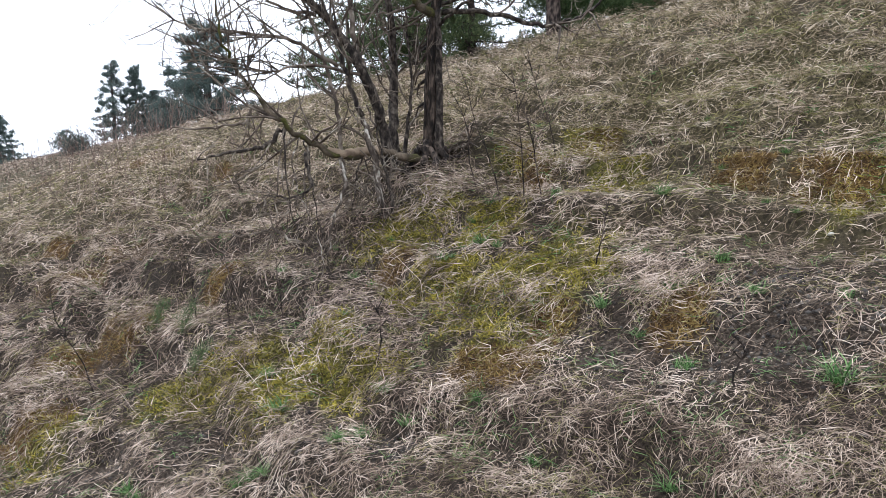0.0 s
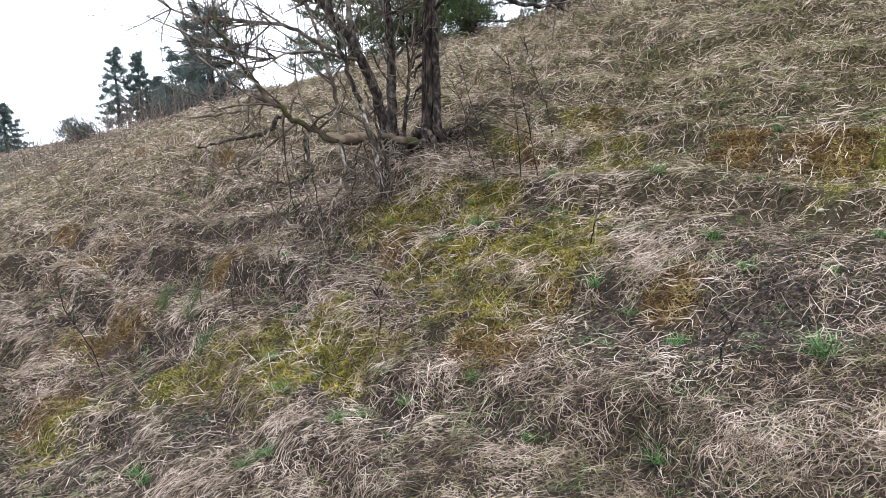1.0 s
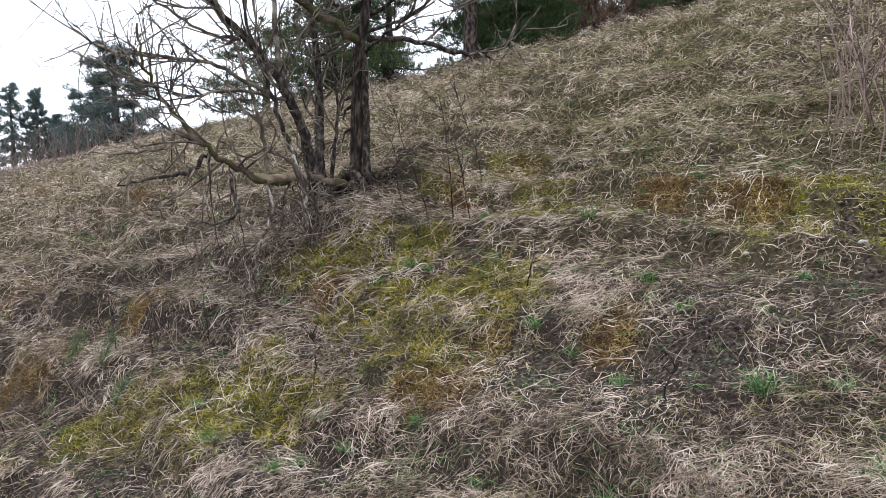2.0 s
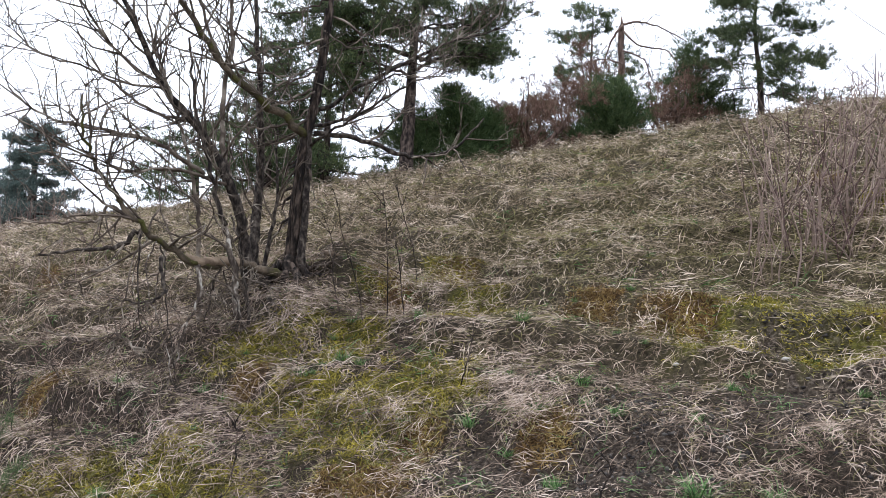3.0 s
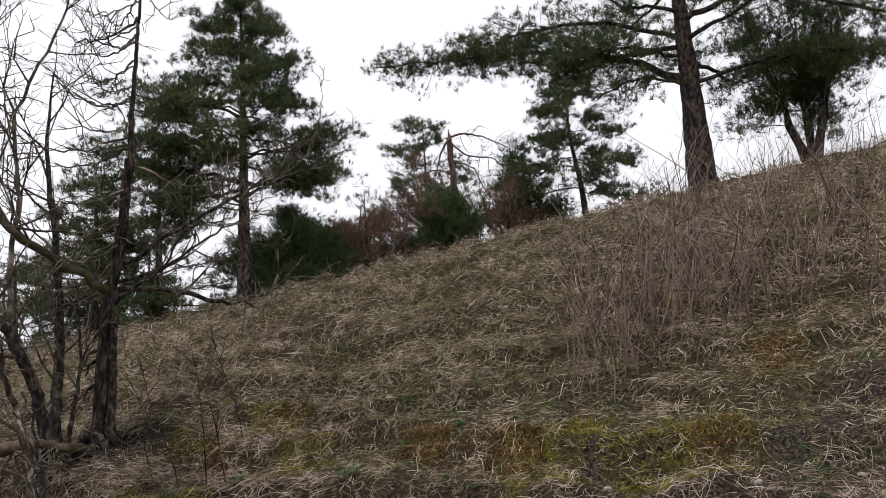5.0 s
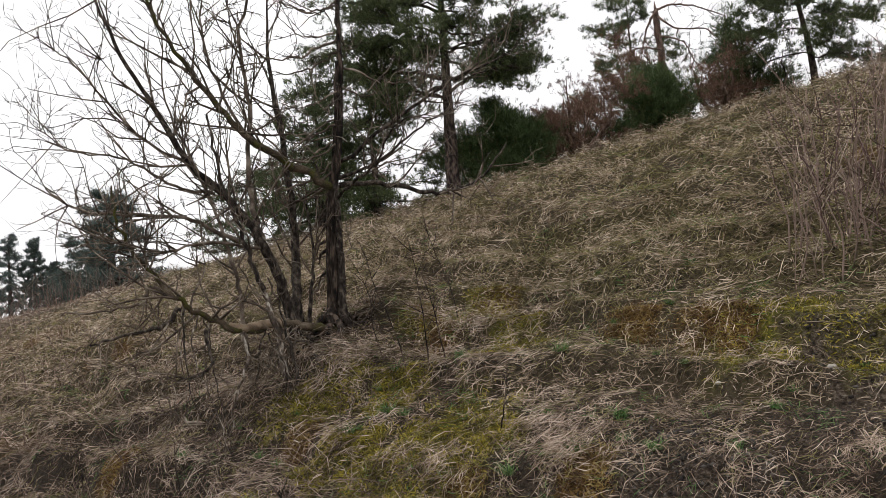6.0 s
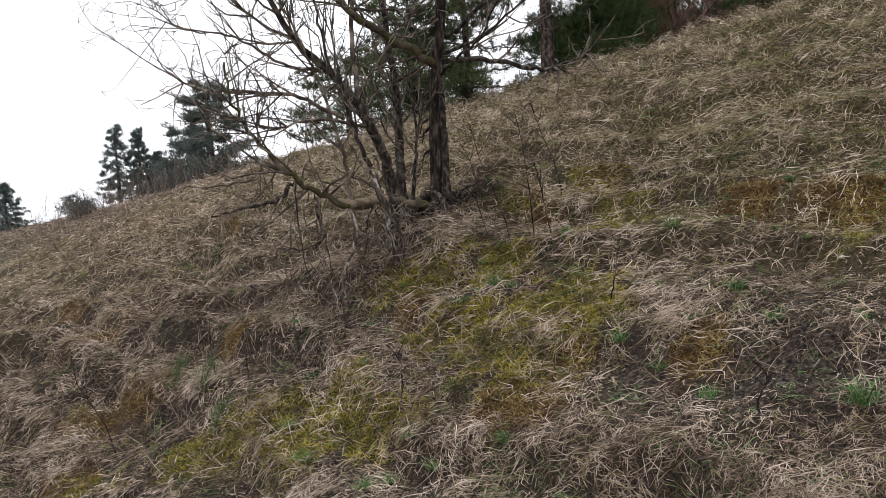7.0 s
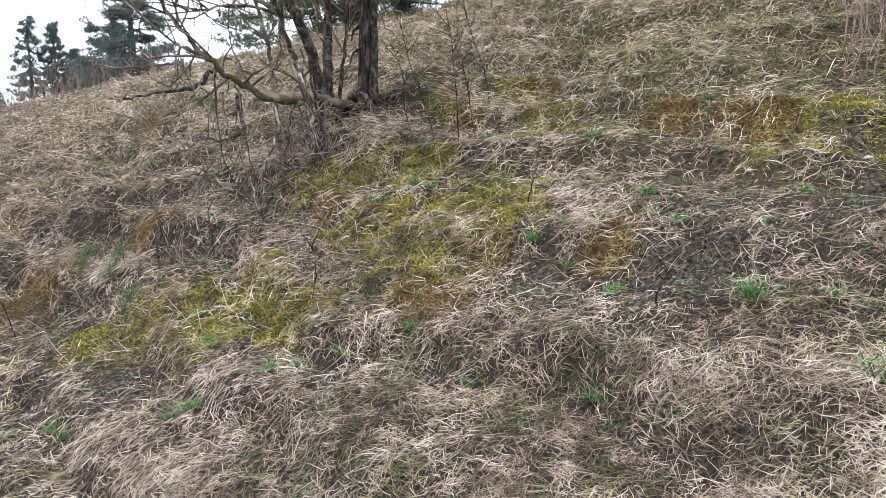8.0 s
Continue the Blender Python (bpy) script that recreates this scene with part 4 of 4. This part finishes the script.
pine("pine_tree", (1.69, 13.05), 8.8, 5.3, 1.7, 32, "dense pine with layered flat boughs on the crest", 0.12, 22, tufts=190, shape=0.75, trunk_bend=0.02, extra=[
    ([(1.8, 13, 5.3), (0.9, 13, 5.5), (0.0, 13, 5.4), (-0.9, 13, 5.2)], 0.04, 240),
    ([(1.7, 13, 5.9), (0.9, 13.2, 6.1), (0.0, 13.2, 6.0), (-0.7, 13.1, 5.8)], 0.035, 220),
    ([(1.7, 13, 6.5), (0.9, 12.9, 6.75), (-0.1, 12.9, 6.6)], 0.03, 180),
    ([(1.7, 13, 5.1), (2.3, 12.7, 5.35), (2.95, 12.5, 5.35)], 0.03, 180),
    ([(1.7, 13, 5.0), (1.1, 12.8, 5.1), (0.5, 12.6, 5.0)], 0.03, 140),
    ([(1.7, 13, 5.7), (1.1, 12.7, 5.9), (0.4, 12.5, 5.7)], 0.03, 150),
    ([(1.7, 13, 5.2), (1.0, 13.3, 5.1), (0.2, 13.5, 4.7)], 0.03, 150),
    ([(1.7, 13, 5.8), (2.4, 13.2, 6.0), (3.2, 13.3, 5.95)], 0.03, 150),
    ([(1.8, 13, 5.3), (2.4, 12.9, 5.5), (3.0, 12.7, 5.55)], 0.04, 150)])
pine("pine_tree", (9.31, 14.4), 8.6, 5.7, 1.7, 20, "small crooked pine with drooping boughs", 0.08, 23, tufts=170, shape=0.8, trunk_bend=-0.25, sag=0.15)
pine("pine_tree", (7.15, 18.8), 9.1, 6.0, 1.3, 15, "thin sparse pine behind the broken trunk", 0.07, 24, tufts=110, shape=0.5)
# the next two pines carry their distance haze in the needle colour
pine("pine_tree", (-8.1, 24.8), 5.6, 2.4, 1.9, 26, "broad dark pine far down the shoulder of the hill", 0.16, 25, NEEDLE_HAZED, tufts=130, size=0.13, width=0.008, shape=0.7, spread=0.8)
pine("pine_tree", (-10.1, 28.3), 3.7, 2.2, 1.7, 8, "low flat-topped pine beyond the hill", 0.12, 26, NEEDLE_HAZED, tufts=80, size=0.14, width=0.010, shape=0.3)
pine("pine_tree", (0.35, 14.9), 6.7, 3.0, 1.6, 26, "bushy dark pine behind the crest", 0.09, 61, tufts=110, shape=0.7)
pine("pine_tree", (-0.75, 15.3), 5.9, 2.6, 1.5, 22, "bushy dark pine behind the crest", 0.09, 62, tufts=90, shape=0.7)
pine("pine_tree", (-0.9, 16.4), 5.3, 3.0, 1.4, 14, "low dark pine behind the crest", 0.09, 27, tufts=110, shape=0.5)
pine("pine_tree", (-2.4, 17.6), 4.7, 2.7, 1.3, 12, "low dark pine behind the crest", 0.09, 28, tufts=100, shape=0.5)
# far spruces, haze painted into their needles
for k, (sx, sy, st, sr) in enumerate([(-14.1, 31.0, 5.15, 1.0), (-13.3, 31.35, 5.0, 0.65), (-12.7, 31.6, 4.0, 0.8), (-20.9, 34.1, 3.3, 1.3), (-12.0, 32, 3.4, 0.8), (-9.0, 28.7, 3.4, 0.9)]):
    pine("spruce_tree", (sx, sy), st, hz(sx, sy) + 0.4, sr * 1.15, 46, "slim pointed spruce beyond the hill", 0.09, 30 + k, NEEDLE_HAZED, "spruces beyond the hill", tufts=26, size=0.13, needles=10, width=0.011, droop=0.25, shape=1.0, sag=0.2, bare=0.1, spread=0.5)


def juniper(name, at, top, wide, seed, mat, label, stems=5, tufts=420, first=0.06, size=0.11, category="shrub", bark=PINE_BARK, lean=0.5, cone=False, clumps=48, pad=1.0):
    """An upright evergreen bush of several stems."""
    random.seed(seed)
    x, y = at
    z = hz(x, y) - 0.05
    t = thing(name, (x, y, z + 0.05), label, category)
    H = top - z
    leaf = Wood()
    for s in range(stems):
        a = 2 * math.pi * s / stems + random.uniform(-0.4, 0.4)
        r = wide * random.uniform(0.3, 0.75)
        w = Wood()
        line = curve([(x + 0.06 * math.cos(a), y + 0.06 * math.sin(a), z), (x + r * lean * math.cos(a), y + r * lean * math.sin(a), z + H * 0.45), (x + r * (0.2 if cone else 0.9) * math.cos(a), y + r * (0.2 if cone else 0.9) * math.sin(a), z + H * random.uniform(0.55, 1.0))], 6, 0.02)
        w.tube(line, 0.04 * max(1, wide), 0.006, 7, 0.08)
        part("stem", w, bark, t)
        for _ in range(max(3, clumps // stems)):
            f = first + (1 - first) * random.random()
            i = min(len(line) - 1, int(f * len(line)))
            prof = (1.15 * (1 - f) ** 0.75 + 0.12) if cone else math.sin(math.pi * min(1, 0.2 + 0.78 * f)) ** 0.7
            d = Vector((random.gauss(0, 1), random.gauss(0, 1), random.gauss(0, 0.6))).normalized()
            c = line[i] + d * wide * 0.62 * prof * random.uniform(0.15, 1.15)
            w2 = Wood()
            w2.tube([line[i], (line[i] + c) * 0.5 + Vector((0, 0, 0.03)), c], 0.012, 0.004, 4)
            part("branch", w2, bark, t)
            rad = pad * (0.06 + 0.10 * wide) * random.uniform(0.6, 1.5)
            for _ in range(max(4, tufts * 3 // clumps)):
                g = Vector((random.gauss(0, 1), random.gauss(0, 1), random.gauss(0, 0.55)))
                leaf.needles(c + g * rad, size, 11, 0.0055, Vector((g.x * 0.2 + d.x * 0.3, g.y * 0.2 + d.y * 0.3, 0.6)), 0.8)
    tagged(part("foliage", leaf, mat, t), kind="stuff")
    return t


juniper("juniper_bush", (2.85, 13.8), 5.15, 0.8, 41, NEEDLE_JUN, "rounded dense green juniper bush on the crest", 6, 1300, clumps=60)
juniper("juniper_bush", (2.15, 14.1), 4.85, 0.65, 48, NEEDLE_JUN, "low dark green juniper at the foot of a pine", 5, 700, clumps=40)
juniper("juniper_bush", (5.92, 14.5), 6.05, 1.0, 42, NEEDLE_JUN, "upright green juniper in front of a broken trunk", 6, 1100, cone=True)
juniper("juniper_bush", (8.2, 15.6), 7.3, 0.95, 43, NEEDLE_JUN, "tall narrow green juniper on the crest", 5, 700, cone=True)
juniper("withered_juniper", (4.3, 14.3), 5.5, 1.1, 44, NEEDLE_RED, "withered red brown juniper with bare dead boughs", 7, 620, clumps=48, lean=0.9, bark=SNAG)
juniper("withered_juniper", (6.05, 15.5), 6.75, 0.85, 45, NEEDLE_RED, "withered rust coloured juniper behind a green one", 5, 400, bark=SNAG)
juniper("withered_juniper", (7.5, 14.9), 6.3, 1.15, 46, NEEDLE_RED, "withered brown juniper below a hanging dead bough", 6, 420, clumps=40, lean=0.9, bark=SNAG)
juniper("dark_evergreen", (11.0, 9.7), 8.1, 1.75, 47, NEEDLE, "dark many-stemmed evergreen with a wide spreading crown", 7, 2300, 0.36, 0.1, "tree", lean=0.45, clumps=150, pad=0.62)
# only the first, farthest bush has the haze-tinted needles
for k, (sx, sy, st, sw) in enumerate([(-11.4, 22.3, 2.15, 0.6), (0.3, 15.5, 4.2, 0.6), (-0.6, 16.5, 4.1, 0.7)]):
    juniper("low_bush", (sx, sy), st, sw, 50 + k, NEEDLE_HAZED if k < 1 else NEEDLE, "low dark evergreen bush on the shoulder of the hill", 5, 260)

for k, (sx, sy, st, sw) in enumerate([(4.95, 15.9, 5.45, 1.1), (3.65, 15.2, 5.3, 0.9), (6.7, 16.6, 6.0, 1.1), (8.75, 15.4, 6.15, 1.0)]):
    juniper("low_bush", (sx, sy), st, sw, 55 + k, NEEDLE if k % 2 else NEEDLE_JUN, "uneven dark evergreen bush between junipers on the crest", 6, 620, clumps=44, lean=0.8)

random.seed(60)
snag = thing("broken_trunk", (6.75, 15.75, hz(6.75, 15.75)), "snapped dead pine trunk with bare arching branches", "tree")
w = Wood()
w.tube(curve([(6.77, 15.75, 4.4), (6.74, 15.75, 5.5), (6.7, 15.77, 6.6), (6.67, 15.78, 7.4)], 6, 0.01), 0.09, 0.065, 10, 0.12)
w.tube([(6.70, 15.78, 7.35), (6.68, 15.78, 7.5), (6.67, 15.78, 7.62)], 0.05, 0.008, 5, 0.3)
part("trunk", w, SNAG, snag)
for pts, r in [([(6.68, 15.7, 7.4), (7.0, 15.6, 7.46), (7.5, 15.5, 7.35), (8.0, 15.3, 7.05)], 0.03), ([(6.68, 15.7, 7.25), (7.0, 15.5, 6.9), (7.5, 15.3, 6.8), (7.8, 15.2, 6.5)], 0.025), ([(6.68, 15.7, 7.4), (6.45, 15.8, 7.0), (6.3, 15.8, 6.5)], 0.035), ([(6.7, 15.7, 6.8), (7.1, 15.5, 6.6), (7.3, 15.4, 6.1)], 0.02), ([(6.7, 15.7, 6.5), (6.2, 15.8, 6.6), (5.9, 15.8, 6.3)], 0.02)]:
    limb(snag, pts, r, 0.01, SNAG, 10, 0.5, level=1, lift=-0.08)
bare_bough = thing("dead_bough", (4.9, 14.9, hz(4.9, 14.9)), "pale fallen dead bough bent to the ground", "branch")
limb(bare_bough, [(4.35, 14.9, 5.4), (4.7, 14.8, 5.1), (4.95, 14.8, 4.7), (4.8, 14.7, 4.2), (4.7, 14.7, 3.9)], 0.03, 0.012, WOOD, 9, 0.5, level=1, lift=-0.1)


# ---- bare bushes ----
def bare_bush(at, high, count, spread, seed, label, mat=SHRUB, thick=0.0052, level=1, group="bare bushes on the slope", splay=0.22):
    random.seed(seed)
    x, y = at
    t = thing("bare_bush", (x, y, hz(x, y)), label, "shrub", group)
    for _ in range(count):
        w = Wood()
        px, py = x + random.gauss(0, spread), y + random.gauss(0, spread)
        d = Vector((random.gauss(0, splay), random.gauss(0, splay), 1))
        shoot(w, Vector((px, py, hz(px, py) - 0.02)), d, high * random.uniform(0.45, 1.1), thick * random.uniform(0.6, 1.3), level, 0.03, 0.1, (1, 4))
        part("stem", w, mat if random.random() < 0.78 else STALK, t)
    return t


for k, (bx, by, h, c, s) in enumerate([(2.62, 3.86, .8, 20, .1), (2.9, 3.75, .7, 18, .12), (3.3, 3.95, .9, 26, .18), (3.66, 3.84, .8, 24, .2), (3.35, 4.4, 1.0, 26, .2), (3.9, 4.35, 1.0, 24, .25), (4.2, 3.86, .8, 26, .25), (4.61, 3.72, .8, 24, .25), (5.02, 3.57, .8, 24, .3), (4.3, 4.9, .9, 24, .3), (5.3, 4.88, .8, 24, .35), (6.0, 4.5, .8, 24, .4), (5.2, 6.2, .9, 20, .4), (6.8, 6.3, .9, 24, .5), (8.3, 7.6, .9, 26, .6), (9.6, 7.2, 1.0, 22, .6)]):
    bare_bush((bx, by), h * 0.95, int(c * 1.05), s * 1.2, 70 + k, "bushy thicket of thin reddish grey leafless stems", splay=0.22)
bare_bush((13.6, 8.7), 1.6, 30, 0.35, 90, "pale leafless shrub on the crest against the sky", thick=0.012, level=2)
for k, (bx, by, h, c, s) in enumerate([(-7.3, 13.8, .7, 30, .7), (-5.6, 15.5, .8, 30, .8), (-8.7, 19.1, .9, 40, 1.0), (-2.7, 8.7, .5, 20, .4), (-5.1, 11, .6, 24, .6), (-10, 21, 1.0, 40, 1.0), (-6, 19.5, .9, 30, .9), (-12, 24, 1.0, 40, 1.1)]):
    bare_bush((bx, by), h, int(c * 1.6), s * 1.2, 100 + k, "thin dry purplish stems above the grass", thick=0.006, group="dry stems on the shoulder")

# ---- small plants and litter ----
random.seed(5)
for k, (px, py, h) in enumerate([(-1.97, 4.38, .75), (0.43, 4.64, .75), (0.56, 4.57, .8), (0.81, 5.12, .75), (0.66, 4.57, .6), (-1.43, 4.61, .45), (-0.83, 4.31, .4), (0.81, 3.66, .35), (-1.17, 4.43, .4), (1.1, 2.59, .2), (0.3, 4.9, .6), (-0.2, 3.5, .3)]):
    t = thing("dry_stalk", (px, py, hz(px, py)), "thin upright dark dry stalk with few side twigs", "plant", "dry stalks in the grass")
    base, lean = Vector((px, py, hz(px, py) - 0.02)), Vector((random.gauss(-0.1, 0.12), random.gauss(0, 0.1), 1))
    line = curve([base, base + lean * h * 0.35 + Vector((random.gauss(0, 0.015), 0, 0)), base + lean * h * 0.7 + Vector((random.gauss(0, 0.02), 0, 0)), base + lean * h], 5, 0.002)
    w = Wood()
    w.tube(line, 0.0044, 0.0016, 5)
    part("stem", w, BARK_DEAD, t)
    for _ in range(random.randint(5, 8)):
        w = Wood()
        shoot(w, line[random.randint(4, len(line) - 2)], Vector((random.gauss(0, 1), random.gauss(0, 0.6), 1.1)), h * random.uniform(0.12, 0.3), 0.0034, 0, 0.05, 0.1)
        part("twig", w, BARK_DEAD, t)

for px, py in [(-1.77, 4.77), (-1.33, 4.2), (-1.5, 4.55)]:
    z = hz(px, py)
    t = thing("pine_seedling", (px, py, z), "small bluish green pine seedling in the grass", "plant", "pine seedlings")
    w, l = Wood(), Wood()
    line = curve([(px, py, z - 0.02), (px + 0.03, py, z + 0.1), (px + 0.1, py - 0.05, z + 0.2)], 5)
    w.tube(line, 0.006, 0.003, 5)
    for q in line[2:]:
        for _ in range(6):
            l.needles(q + Vector((random.gauss(0, .025), random.gauss(0, .025), random.gauss(0, .012))), 0.055, 8, 0.0012, Vector((0, 0, 0.7)), 0.8)
    part("stem", w, TWIG, t)
    part("needles", l, NEEDLE_JUN, t)

TUFTS = [(1.38, 2.47, 1.35), (0.79, 3.29, 1.0), (1.05, 3.19, .8), (1.01, 2.84, .8), (0.9, 3.07, .7), (-0.64, 3.46, 1.0), (-0.31, 3.05, .8), (-0.03, 3.09, .8), (-0.69, 3.09, .8), (0.07, 4.26, 1.0), (0.37, 4.68, 1.0), (1.24, 4.11, 1.0), (1.28, 3.28, .9), (1.31, 2.98, .8), (-1.32, 3.33, .9), (-0.14, 3.26, .8), (1.47, 1.95, 1.2), (-0.62, 3.08, .8), (-1.25, 3.26, .9), (0.3, 4.3, .9), (0.25, 3.0, .6)]
for k in range(34):
    px, py = RNG.uniform(-1.6, 2.3), RNG.uniform(2.3, 5.2)
    TUFTS.append((px, py, RNG.uniform(0.4, 0.85)))
tuft_meshes = []
for k in range(4):
    n = 70
    z0 = np.zeros(n)
    root = np.stack([RNG.normal(0, 0.016, n), RNG.normal(0, 0.016, n), z0], 1)
    ang = RNG.uniform(0, 2 * np.pi, n)
    lift = RNG.uniform(0.35, 0.97, n)
    out = np.stack([np.cos(ang), np.sin(ang), z0], 1)
    d0 = out * np.sqrt(1 - lift ** 2)[:, None] + np.array([0, 0, 1]) * lift[:, None]
    L = RNG.uniform(0.035, 0.115, n)[:, None]
    side = np.stack([-np.sin(ang), np.cos(ang), z0], 1) * RNG.uniform(0.0012, 0.0024, n)[:, None]
    p1 = root + d0 * L * 0.55
    p2 = root + d0 * L + out * L * 0.22 - np.array([0, 0, 0.2]) * L * lift[:, None]
    V = np.stack([root - side, root + side, p1 + side, p1 - side, p2], 1).reshape(-1, 3)
    b = np.arange(n)[:, None] * 5
    tuft_meshes.append(mesh_from("grass_tuft", V, np.concatenate([b, b + 1, b + 2, b + 3, b + 3, b + 2, b + 4], 1).ravel(), (np.arange(n)[:, None] * 7 + np.array([0, 4])).ravel(), np.tile([4, 3], n), TUFT))
for k, (px, py, s) in enumerate(TUFTS):
    ob = new("grass_tuft", tuft_meshes[k % 4])
    ob.matrix_world = Matrix.Translation((px, py, hz(px, py) + 0.004)) @ Matrix.Rotation(k * 1.9, 4, "Z") @ Matrix.Scale(s, 4)
    tagged(ob, "small fresh green tuft of grass among dead blades", "grass tuft", "green grass tufts")

# a swathe of long grey hay
n = 260
hx, hy = -0.3 + RNG.normal(0, 0.24, n), 4.05 + RNG.normal(0, 0.11, n)
hang = np.where(RNG.random(n) < 0.6, -0.7, 2.6) + RNG.normal(0, 0.4, n)
stuff(blades("hay_swathe", hx, hy, RNG.uniform(0.2, 0.48, n), RNG.uniform(0.0022, 0.0036, n), RNG.uniform(0.1, 0.45, n), SHRUB, "", 1.2, 0.1, ang=hang), "swathe of long grey fallen stalks", "grass")


def stone(at, size, seed):
    random.seed(seed)
    bm = bmesh.new()
    bmesh.ops.create_icosphere(bm, subdivisions=2, radius=size)
    for v in bm.verts:
        v.co *= 1 + 0.25 * noise.noise(v.co * (1.5 / size) + Vector((seed, 0, 0)))
        v.co.z *= 0.6
    me = bpy.data.meshes.new("stone")
    bm.to_mesh(me)
    bm.free()
    for p in me.polygons:
        p.use_smooth = True
    me.materials.append(STONE)
    ob = new("stone", me)
    ob.matrix_world = pose(at[0], at[1], hz(*at) + size * 0.25, 10, 15, seed * 40)
    tagged(ob, "small pale stone lying on bare soil", "stone", "pale stones")


for k, at in enumerate([(3.02, 2.48), (2.82, 2.4), (2.11, 3.07), (1.75, 3.35), (2.5, 2.6)]):
    stone(at, 0.014 + 0.004 * (k % 3), k + 1)

random.seed(3)
old = thing("rotten_stump", (3.39, 4.37, hz(3.39, 4.37)), "small dark rotten stump between bare stems", "stump")
w = Wood()
zb = hz(3.39, 4.37)
w.tube(curve([(3.39, 4.37, zb - 0.05), (3.39, 4.37, zb + 0.06), (3.40, 4.37, zb + 0.15)], 4, 0.006), 0.075, 0.05, 12, 0.2, 3)
part("stump_wood", w, BARK_DEAD, old)

stick = thing("wood_stick", (0.22, 5.55, hz(0.22, 5.55)), "short weathered piece of dead wood on the grass", "stick")
w = Wood()
w.tube(curve([(0.2, 5.57, hz(0.22, 5.55) + 0.05), (0.24, 5.55, hz(0.22, 5.55) + 0.052), (0.29, 5.53, hz(0.22, 5.55) + 0.045)], 5, 0.003), 0.016, 0.012, 8, 0.15)
part("wood", w, WOOD, stick)
